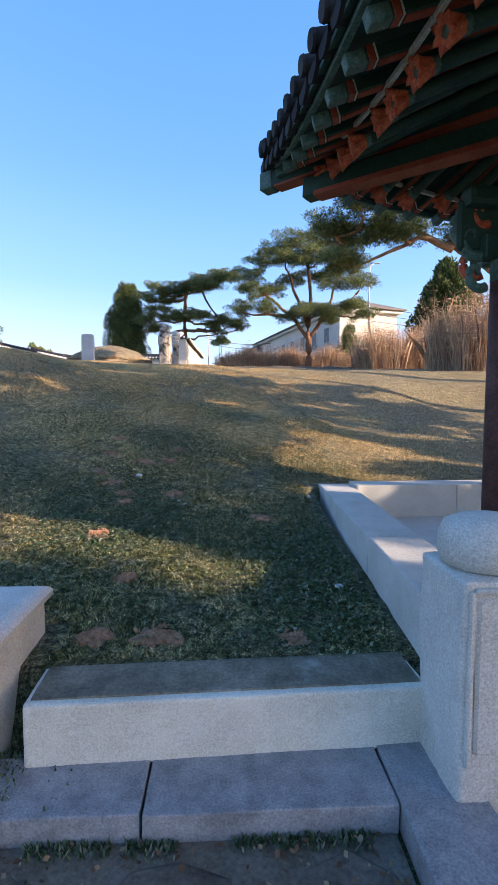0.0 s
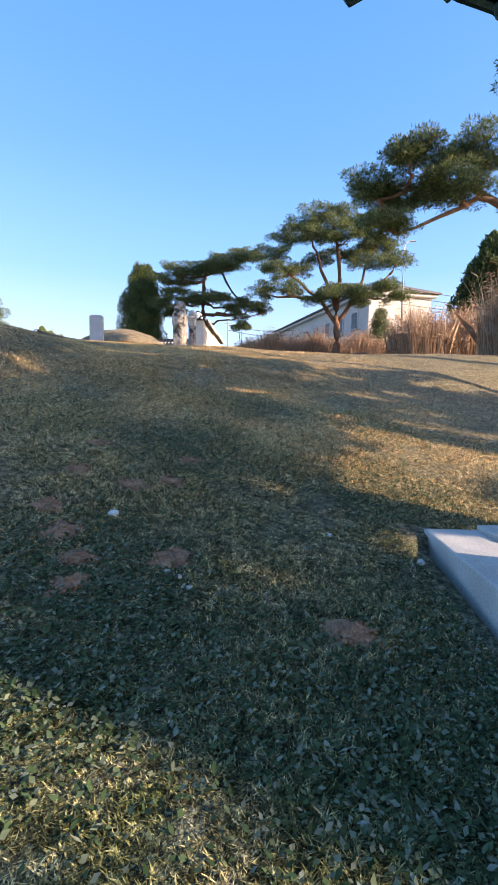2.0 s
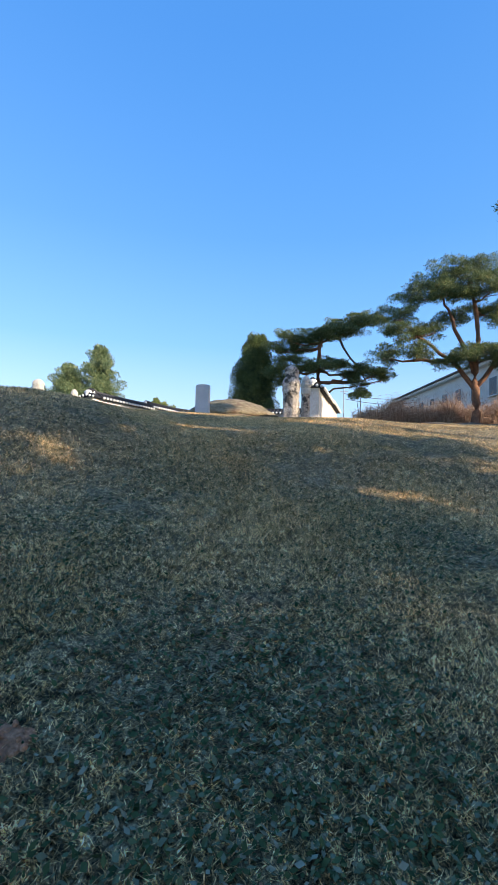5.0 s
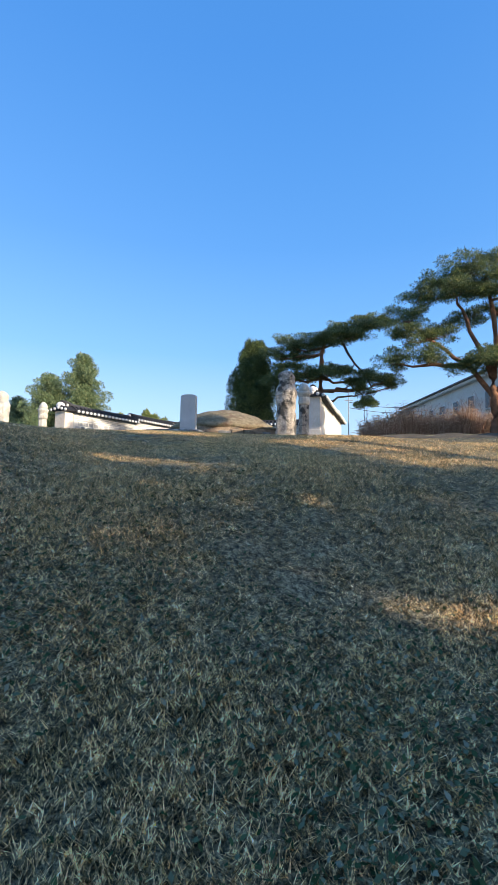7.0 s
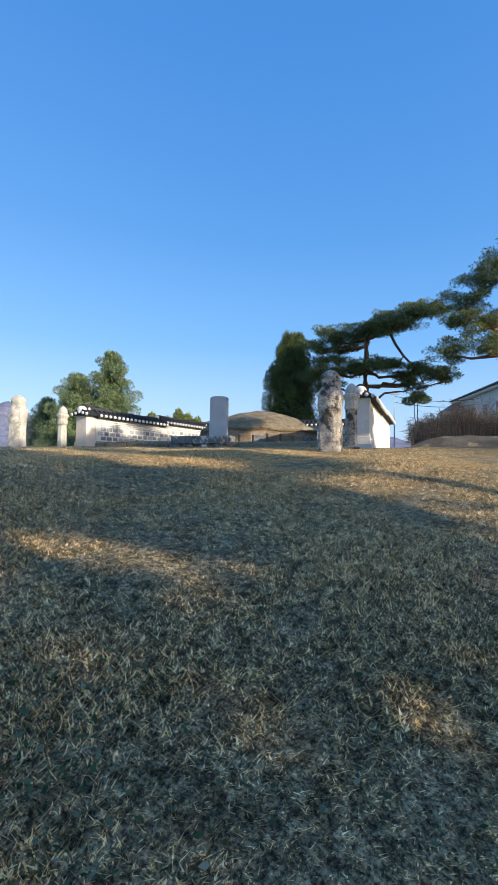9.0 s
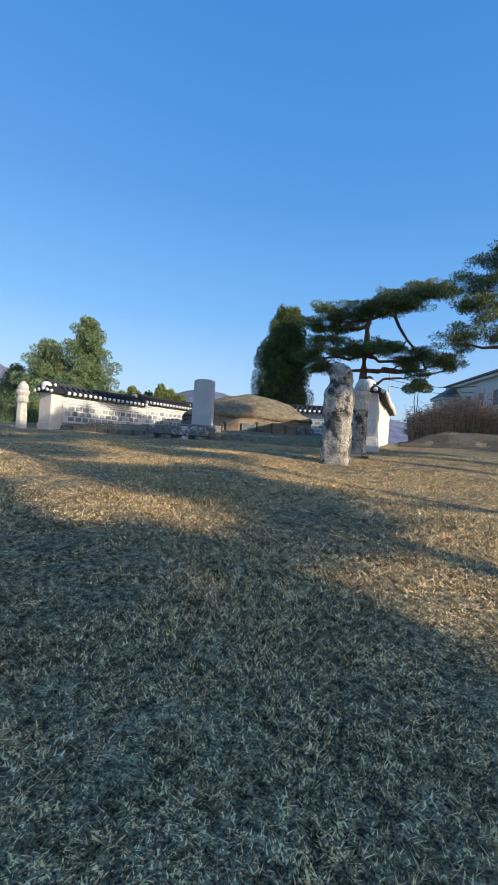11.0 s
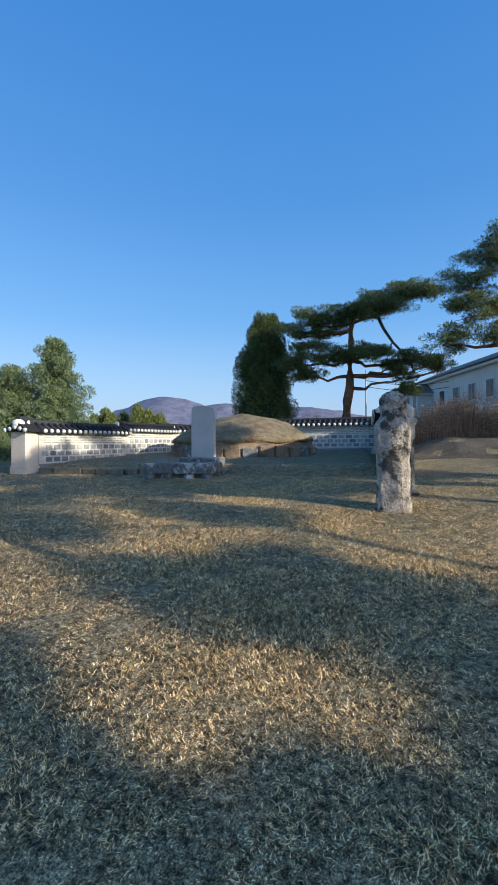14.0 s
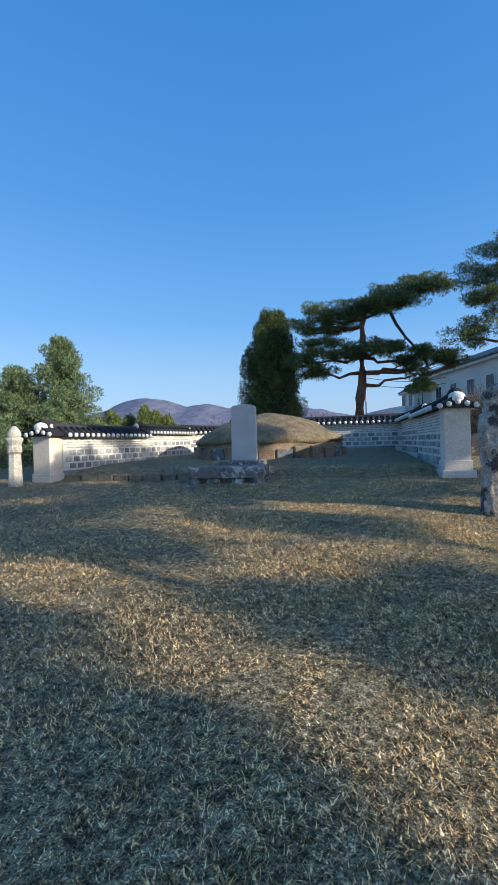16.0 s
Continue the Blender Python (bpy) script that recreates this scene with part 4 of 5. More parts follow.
PX, PY = 6.45, 38.0
pine("pine_tree", (PX, PY, gz(PX, PY) - 0.1), [(0, 0, 0), (0.05, 0, 1.6), (-0.1, 0, 3.0), (0.1, 0, 5.0), (0.0, 0, 7.5), (-0.3, 0, 9.6)],
     [(-0.6, 0, 10.0, 1.4, 0.7), (-2.4, 0.2, 9.5, 1.1, 0.6), (1.8, -0.4, 9.3, 1.3, 0.7), (3.2, 0.3, 8.5, 1.2, 0.6), (4.2, 0, 7.0, 1.1, 0.55), (-4.0, 0.2, 8.9, 1.1, 0.55), (-5.0, 0.3, 7.5, 1.0, 0.5), (-2.0, -0.6, 8.6, 1.2, 0.5),
      (0.6, -0.9, 8.6, 1.3, 0.5), (-0.6, 0.9, 9.4, 1.4, 0.6), (-4.7, -0.2, 6.0, 1.1, 0.5), (-5.6, 0.1, 4.8, 0.9, 0.5), (-3.6, -0.3, 4.7, 1.0, 0.45), (-3.0, 0.3, 6.4, 0.9, 0.4), (0.0, -0.6, 4.5, 1.5, 0.5), (1.7, -0.4, 4.2, 1.0, 0.4),
      (-1.5, -0.3, 4.2, 0.8, 0.35), (3.2, 0.2, 5.2, 1.1, 0.45), (4.0, -0.2, 4.5, 0.9, 0.4), (2.4, -0.5, 6.8, 1.1, 0.45), (0.9, 0.8, 7.6, 1.0, 0.4), (2.0, 0.5, 8.2, 1.0, 0.45), (-1.4, 0.6, 7.4, 0.8, 0.35)],
     2.0, "broad red pine with layered dark needle pads behind the lawn", 150000, 0.30, 0.17, None, 0.031,
     [[(-0.1, 0, 2.6), (-1.2, 0, 4.2), (-2.6, 0.1, 5.4), (-4.0, 0, 6.6), (-4.6, 0.1, 7.2)], [(0.0, 0, 2.7), (1.2, -0.2, 4.6), (1.9, -0.1, 6.4), (2.6, 0.1, 8.0)], [(-0.1, 0, 3.6), (-0.9, 0.2, 5.8), (-1.6, 0.2, 7.8), (-2.2, 0.2, 9.2)], [(1.0, -0.2, 4.0), (2.6, -0.2, 5.0), (3.8, 0, 6.2)], [(-1.6, 0, 4.4), (-3.2, -0.1, 4.5), (-5.0, 0.1, 4.6)]])
QX, QY = -4.0, 42.0
pine("pine_tree", (QX, QY, gz(QX, QY) - 0.1), [(0, 0, 0), (-0.05, 0, 3.0), (0.1, 0, 5.4), (0.15, 0, 7.2), (0.6, 0, 8.6)],
     [(-2.0, 0, 7.9, 1.1, 0.42), (-3.1, 0.2, 7.2, 0.9, 0.38), (-0.6, 0.3, 7.8, 1.0, 0.4), (0.4, 0, 8.3, 1.1, 0.42), (1.8, 0.2, 8.7, 1.1, 0.42), (3.3, 0, 9.1, 1.1, 0.42), (4.3, 0.2, 9.2, 0.8, 0.38), (2.5, -0.2, 8.4, 0.9, 0.36),
      (1.1, -0.4, 7.9, 0.9, 0.36), (-2.0, -0.3, 5.9, 1.0, 0.38), (-3.1, 0, 5.3, 0.9, 0.36), (-2.5, 0.3, 4.7, 0.8, 0.32), (-1.0, -0.4, 5.5, 0.8, 0.34), (0.4, -0.6, 5.6, 1.1, 0.38), (1.5, -0.4, 5.8, 0.8, 0.34), (-1.5, 0.3, 7.1, 0.8, 0.34),
      (2.5, -0.3, 4.9, 0.7, 0.28), (3.4, -0.2, 5.3, 0.7, 0.28), (4.6, 0, 5.1, 0.7, 0.28), (3.0, -0.2, 4.3, 0.6, 0.24), (5.1, 0.1, 4.8, 0.5, 0.22)],
     3.0, "leaning red pine with thin dark needle pads behind the wall", 115000, 0.34, 0.165, None, 0.029)
hang = Vector((QX, QY, gz(QX, QY)))
dead = empty("dead_branch", None, "bare twisted dead branch hanging from the pine", "branch")
bm = tube([hang + Vector(p) for p in ((1.5, -0.2, 8.2), (2.0, -0.3, 7.0), (2.5, -0.3, 6.2), (3.2, -0.3, 5.4), (3.7, -0.3, 4.4))], [0.10, 0.09, 0.075, 0.06, 0.04], 7)
tube([hang + Vector(p) for p in ((2.5, -0.3, 6.2), (2.2, -0.4, 5.7), (2.25, -0.4, 5.0))], [0.05, 0.04, 0.02], 6, bm)
tube([hang + Vector(p) for p in ((2.9, -0.3, 5.7), (2.7, -0.4, 5.1), (2.5, -0.4, 4.6))], [0.04, 0.03, 0.02], 6, bm)
part("stem", bm, M_DARKBARK, dead)

# near pine at the side, whose boughs reach over the slope
NX, NY = 12.5, 20.5
pine("pine_tree", (NX, NY, gz(NX, NY) - 0.1), [(0, 0, 0), (-0.2, 0, 2.2), (-0.5, 0, 4.2), (-0.9, 0.1, 6.5), (-0.8, 0.2, 8.6), (-0.6, 0.2, 10.2)],
     [(-5.9, 0.3, 7.0, 1.0, 0.5), (-4.1, 0.2, 7.3, 1.0, 0.5), (-5.1, -0.2, 6.0, 0.8, 0.4), (-7.7, -0.2, 4.8, 0.75, 0.3), (-2.8, 0.0, 5.9, 0.6, 0.3), (-1.5, 0.0, 6.5, 0.8, 0.4), (-7.9, 1.3, 6.7, 0.85, 0.45), (-7.2, 1.6, 6.2, 0.7, 0.35),
      (-6.9, -0.3, 7.2, 0.7, 0.35), (-6.3, 0.5, 6.2, 0.8, 0.35), (-2.6, 0.3, 10.4, 0.9, 0.45), (-0.5, 0.0, 10.8, 1.3, 0.6), (1.2, 0.2, 9.4, 1.3, 0.6), (-1.3, -0.5, 8.6, 1.0, 0.5), (2.2, 0.0, 7.4, 1.2, 0.5), (1.6, 0.8, 6.0, 1.0, 0.4)],
     4.0, "near red pine with twisting orange limbs over the slope", 140000, 0.30, 0.17, M_LIMB, 0.027,
     [[(-0.5, 0, 4.3), (-1.5, 0, 4.9), (-2.8, 0, 5.6), (-4.35, 0, 5.9), (-5.6, 0.2, 5.3), (-7.2, 0, 4.6)], [(-2.8, 0, 5.4), (-4.4, 0.3, 6.4), (-6.2, 0.6, 6.5), (-7.6, 1.2, 6.3)]])


def conifer(name, at, h, w, seed, material, label, count, spread=1.0, tip=0.12, leaf=0.3):
    """A close-set upright conifer of many small sprays round a stem."""
    r = random.Random(seed)
    root = empty(name, Matrix.Translation(at), label, "tree")
    part("trunk", tube([Vector((0, 0, z)) for z in np.linspace(0, h * 0.85, 6)], [0.05 * w + 0.02 + 0.1 * (1 - i / 5) for i in range(6)], 8), M_DARKBARK, root, "", True)
    cs, rd = [], []
    for k in range(int(170 * spread)):
        f = r.random() ** 0.85
        env = w * min(1.0, (f / 0.2) ** 0.6) * (1 - tip * 0.2 - (max(0.0, f - 0.35) / 0.65) ** 1.9 * (1 - tip))
        a = r.uniform(0, 6.28)
        q = env * r.uniform(0.55, 1.0) * (1 + 0.16 * noise.noise(Vector((math.cos(a) * 1.5, math.sin(a) * 1.5, f * 5 + seed))))
        t = r.uniform(0.28, 0.5) * (0.35 + 0.28 * w)
        cs.append((math.cos(a) * q, math.sin(a) * q, 0.35 + f * (h - 0.6)))
        rd.append((t, t, t * 1.6))
    soup("crown", tufts(cs, rd, count, leaf, leaf * 0.32, seed, 0.0, 0.9), material, root)
    # added solid core, coloured as the shade between the sprays
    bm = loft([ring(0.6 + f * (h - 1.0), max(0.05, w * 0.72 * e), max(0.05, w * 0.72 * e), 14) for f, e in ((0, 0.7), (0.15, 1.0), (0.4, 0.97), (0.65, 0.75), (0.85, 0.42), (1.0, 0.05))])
    part("crown_shade_core", rough(bm, 0.25, 1.1, seed), M_INNER, root)
    return root


conifer("cypress_tree", (-9.3, 44.0, 4.0), 8.8, 2.05, 11, M_CYPRESS, "dense dark columnar cypress behind the mound", 110000, 2.2, 0.34, 0.13)


def layered(name, at, h, w, seed, label, count):
    """A loose juniper with shelving sprays and an uneven outline."""
    r = random.Random(seed)
    root = empty(name, Matrix.Translation(at), label, "tree", "junipers beyond the wall")
    part("trunk", tube([Vector((0.1 * math.sin(z), 0, z)) for z in np.linspace(0, h * 0.9, 8)], [0.2 * (1 - i / 9) for i in range(8)], 8), M_DARKBARK, root, "", True)
    cs, rd = [], []
    for k in range(60):
        f = (k + r.random()) / 60
        env = w * (1 - f) ** 0.6 * r.uniform(0.5, 1.15)
        a = k * 2.4 + r.uniform(-0.5, 0.5)
        for q in (0.35, 0.7, 1.0):
            cs.append((math.cos(a) * env * q, math.sin(a) * env * q, 0.4 + f * (h - 0.5) + 0.26 * q))
            t = (0.30 + 0.25 * (1 - f)) * (0.5 + 0.22 * w)
            rd.append((t, t, t * 0.8))
    soup("crown", tufts(cs, rd, count * 2, 0.14, 0.038, seed, 0.0, 0.45), M_JUNIPER, root)
    # solid core put in to darken the gaps like inner shade
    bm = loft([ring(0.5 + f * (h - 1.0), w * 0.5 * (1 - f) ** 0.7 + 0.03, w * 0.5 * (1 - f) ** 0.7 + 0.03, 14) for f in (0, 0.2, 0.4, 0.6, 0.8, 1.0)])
    part("crown_shade_core", rough(bm, 0.3, 1.2, seed), M_INNER, root)
    return root


layered("juniper_tree", (-17.75, 34.0, 2.4), 7.1, 2.7, 21, "tall loose green juniper beyond the wall", 42000)
layered("juniper_tree", (-19.5, 33.2, 2.2), 5.9, 2.7, 22, "broad green juniper beyond the wall", 36000)
layered("juniper_tree", (-22.8, 34.5, 2.0), 5.0, 2.0, 23, "smaller green juniper beyond the wall", 24000)
layered("juniper_tree", (-18.9, 31.2, 2.6), 2.6, 1.5, 24, "low green juniper beside the wall", 16000)
rs = random.Random(31)
hedge = []
for k in range(9):
    x = -18.6 + k * 0.56
    hh = 3.4 + rs.uniform(-0.5, 0.9) - 0.08 * k
    hedge.append(conifer("hedge_shrub", (x, 39.0 + rs.uniform(-0.3, 0.3), 3.4), hh, 0.62, 40 + k, M_HEDGE, "light green feathery hedge shrub beyond the wall", 8000, 0.35, 0.05, 0.17))
    tagged(hedge[-1], category="shrub", group="hedge beyond the wall")
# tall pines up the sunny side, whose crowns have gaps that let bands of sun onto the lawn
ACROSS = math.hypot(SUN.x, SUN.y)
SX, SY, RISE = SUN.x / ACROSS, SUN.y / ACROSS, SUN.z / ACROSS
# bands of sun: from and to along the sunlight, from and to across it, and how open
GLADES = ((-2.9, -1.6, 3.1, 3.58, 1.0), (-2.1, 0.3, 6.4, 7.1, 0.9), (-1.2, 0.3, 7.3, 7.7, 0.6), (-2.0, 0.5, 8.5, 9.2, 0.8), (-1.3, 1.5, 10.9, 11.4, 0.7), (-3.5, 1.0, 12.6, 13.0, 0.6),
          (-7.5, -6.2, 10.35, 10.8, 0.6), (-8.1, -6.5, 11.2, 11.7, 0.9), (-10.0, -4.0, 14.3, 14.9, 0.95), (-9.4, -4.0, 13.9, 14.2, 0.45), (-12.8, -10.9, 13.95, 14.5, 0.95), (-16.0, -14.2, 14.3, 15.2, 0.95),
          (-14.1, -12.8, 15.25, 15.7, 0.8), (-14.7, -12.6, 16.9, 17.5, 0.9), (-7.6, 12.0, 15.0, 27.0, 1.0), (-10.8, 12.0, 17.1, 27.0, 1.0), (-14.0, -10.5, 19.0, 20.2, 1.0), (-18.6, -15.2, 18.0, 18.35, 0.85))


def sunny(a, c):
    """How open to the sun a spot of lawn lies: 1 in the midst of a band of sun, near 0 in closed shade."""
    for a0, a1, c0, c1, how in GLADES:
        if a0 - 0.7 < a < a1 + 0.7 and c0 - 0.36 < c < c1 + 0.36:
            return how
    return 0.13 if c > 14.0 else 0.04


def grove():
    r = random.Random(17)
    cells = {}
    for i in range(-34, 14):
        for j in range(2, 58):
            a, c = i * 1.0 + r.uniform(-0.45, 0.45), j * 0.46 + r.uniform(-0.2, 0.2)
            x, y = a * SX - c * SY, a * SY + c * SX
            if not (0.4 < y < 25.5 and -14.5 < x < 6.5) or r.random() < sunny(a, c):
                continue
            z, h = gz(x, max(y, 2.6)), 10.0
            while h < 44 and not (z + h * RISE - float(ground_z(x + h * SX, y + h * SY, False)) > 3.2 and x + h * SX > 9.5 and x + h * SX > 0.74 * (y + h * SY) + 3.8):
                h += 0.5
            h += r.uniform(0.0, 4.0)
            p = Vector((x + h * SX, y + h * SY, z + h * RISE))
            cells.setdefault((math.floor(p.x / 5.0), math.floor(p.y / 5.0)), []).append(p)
    for key in sorted(cells):
        pads = cells[key]
        mid = sum((p.xy for p in pads), Vector((0, 0))) / len(pads)
        foot = Vector((mid.x, mid.y, float(ground_z(mid.x, mid.y, False)) - 0.1))
        root = empty("pine_tree", Matrix.Translation(foot), "tall red pine beside the lawn with open layered crown", "tree", "pines beside the lawn")
        top = max(p.z for p in pads) - foot.z
        stem = bend(Vector((0, 0, 0)), Vector((r.uniform(-0.4, 0.4), r.uniform(-0.4, 0.4), top)), 0.25, 9, r.random())
        part("trunk", tube(stem, [0.20 - 0.016 * k for k in range(9)], 9), M_BARK, root, "", True)
        cs, rd = [], []
        for p in pads:
            q = p - foot
            k = min(range(9), key=lambda n: abs(stem[n].z - (q.z - 0.3 * (q.xy - stem[n].xy).length)))
            part("limb", tube(bend(stem[k], q, 0.12, 5, r.random()), [0.05, 0.04, 0.03, 0.02, 0.012], 5), M_BARK, root, "", True)
            for _ in range(7):
                cs.append((q.x + r.uniform(-0.42, 0.42), q.y + r.uniform(-0.42, 0.42), q.z + r.uniform(-0.14, 0.14)))
                rd.append((0.2, 0.2, 0.12))
        soup("crown", tufts(cs, rd, 360 * len(pads), 0.26, 0.07, r.randint(0, 9999), 0.0, 0.35), M_NEEDLE, root)


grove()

# slender young pine with a small round top on two bare stems
young = empty("young_pine", (Matrix.Translation((-0.75, 41.9, gz(-0.75, 41.9) - 0.05))), "slender young pine with small green top and two bare stems", "tree")
for dx in (-0.12, 0.13):
    part("trunk", tube(bend(Vector((dx, 0, 0)), Vector((dx * 0.6, 0, 2.9)), 0.06, 6, dx), [0.055, 0.05, 0.045, 0.04, 0.03, 0.02], 6), M_DARKBARK, young, "", True)
soup("crown", tufts([(0.0, 0, 3.2), (-0.4, 0.1, 3.05), (0.42, -0.1, 3.1), (0.1, 0.2, 3.45)], [(0.42, 0.42, 0.22)] * 4, 5000, 0.16, 0.026, 5, 0.0, 0.4), M_HEDGE, young)

# ---- soil bank below the reeds, a sheet with shade in its dark colour ----
bx, by = np.linspace(-2.0, 32.0, 90), np.linspace(32.3, 38.9, 20)
BX, BY = np.meshgrid(bx, by)
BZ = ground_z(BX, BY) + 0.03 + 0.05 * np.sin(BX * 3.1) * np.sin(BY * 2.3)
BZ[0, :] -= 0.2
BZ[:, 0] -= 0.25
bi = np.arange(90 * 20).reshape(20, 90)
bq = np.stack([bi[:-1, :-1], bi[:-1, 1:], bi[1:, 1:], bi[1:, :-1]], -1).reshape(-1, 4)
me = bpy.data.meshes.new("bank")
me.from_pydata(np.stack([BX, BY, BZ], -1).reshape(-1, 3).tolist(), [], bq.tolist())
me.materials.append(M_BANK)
tagged(new("bank", me), "bare brown soil bank below the reeds, darkened to stand for its shade", "bank", kind="structure")

# ---- dry reeds along the bank ----
r = np.random.RandomState(12)
N = 28000
zone = r.choice(3, N, p=(0.56, 0.27, 0.17))
rx = np.choose(zone, (r.uniform(-1.0, 11.0, N), r.uniform(8.3, 15.0, N), r.uniform(9.6, 14.5, N)))
ry = np.choose(zone, (38.8 + r.uniform(0, 1, N) ** 1.5 * 5.0, r.uniform(27.0, 31.5, N), r.uniform(19.0, 23.0, N)))
rz = ground_z(rx, ry) - 0.05
tall = np.choose(zone, (1.0 + 1.3 * r.uniform(0, 1, N) ** 1.5, 1.5 + 1.7 * r.uniform(0, 1, N) ** 1.4, 2.0 + 2.3 * r.uniform(0, 1, N) ** 1.4)) * (0.7 + 0.3 * np.sin(rx * 0.9) ** 2 + 0.15 * np.sin(rx * 3.7 + ry))
lean = r.normal(0, 0.16, (N, 2)) * tall[:, None]
ang = r.uniform(0, 6.28, N)
wd = 0.008 + 0.010 * r.rand(N)
b0 = np.stack([rx, ry, rz], -1)
sd = np.stack([np.cos(ang) * wd, np.sin(ang) * wd, 0 * ang], -1)
top = b0 + np.stack([lean[:, 0], lean[:, 1], tall], -1)
mid = b0 + np.stack([lean[:, 0] * 0.35, lean[:, 1] * 0.35, tall * 0.55], -1)
stalks = np.stack([b0 - sd, b0 + sd, mid + sd * 0.8, top, mid - sd * 0.8], 1)
soup("dry_reeds", stalks, M_REED, None, "stuff")["label"] = "tall dry russet reeds along the bank"
lf = r.randint(0, N, 60000)
f = r.uniform(0.3, 1.0, (60000, 1))
p0 = b0[lf] * (1 - f) + top[lf] * f
dv = r.normal(size=(60000, 3)) * 0.22
dv[:, 2] = np.abs(dv[:, 2]) * 0.5 - 0.05
leafs = np.stack([p0, p0 + dv * 0.5 + np.array([0, 0, 0.03]), p0 + dv], 1)
soup("reed_leaves", leafs, M_REED, None, "stuff")["label"] = "dry curling reed leaves"


# bare shrubs among and behind the reeds
def bare_shrub(x, y, z, h, seed, label):
    r = random.Random(seed)
    bm = bmesh.new()
    def grow(p, d, ln, rad, depth):
        e = p + d * ln
        tube([p, (p + e) / 2 + Vector((r.uniform(-1, 1), r.uniform(-1, 1), 0)) * ln * 0.07, e], [rad, rad * 0.8, rad * 0.6], 4, bm)
        if depth:
            for _ in range(r.choice((2, 3))):
                nd = (d + Vector((r.uniform(-1, 1), r.uniform(-1, 1), r.uniform(-0.2, 0.7))) * 0.65).normalized()
                grow(e, nd, ln * r.uniform(0.6, 0.85), rad * 0.6, depth - 1)
    for _ in range(4):
        grow(Vector((r.uniform(-0.3, 0.3), r.uniform(-0.3, 0.3), 0)), Vector((r.uniform(-0.5, 0.5), r.uniform(-0.5, 0.5), 1)).normalized(), h * 0.3, 0.04, 4)
    ob = part("bare_shrub", bm, M_TWIG)
    ob.matrix_basis = pose(x, y, z)
    return tagged(ob, label, "shrub", "bare shrubs")


for k, (x, y, h) in enumerate(((4.0, 46.0, 4.0), (6.8, 45.0, 4.4), (9.0, 46.5, 4.2), (14.0, 44.0, 6.0), (17.5, 42.0, 5.5), (2.0, 48.0, 3.4), (-10.9, 38.6, 2.3), (-6.6, 46.0, 3.0), (-5.6, 47.0, 2.8), (11.5, 45.5, 3.5))):
    bare_shrub(x, y, gz(x, y) - 0.1, h, 60 + k, "leafless grey-brown shrub beyond the reeds")
layered("evergreen_shrub", (10.6, 41.2, gz(10.6, 41.2)), 4.0, 1.4, 25, "dark evergreen shrub among the reeds", 14000)
conifer("spruce_tree", (16.5, 55.0, 4.0), 9.5, 1.3, 71, M_CYPRESS, "slim dark spruce behind the reeds", 9000, 0.6, 0.02, 0.3)
conifer("spruce_tree", (15.4, 33.0, gz(15.4, 33.0)), 7.6, 2.3, 72, M_CYPRESS, "dark bushy conifer beside the reeds", 30000, 1.0, 0.05, 0.32)


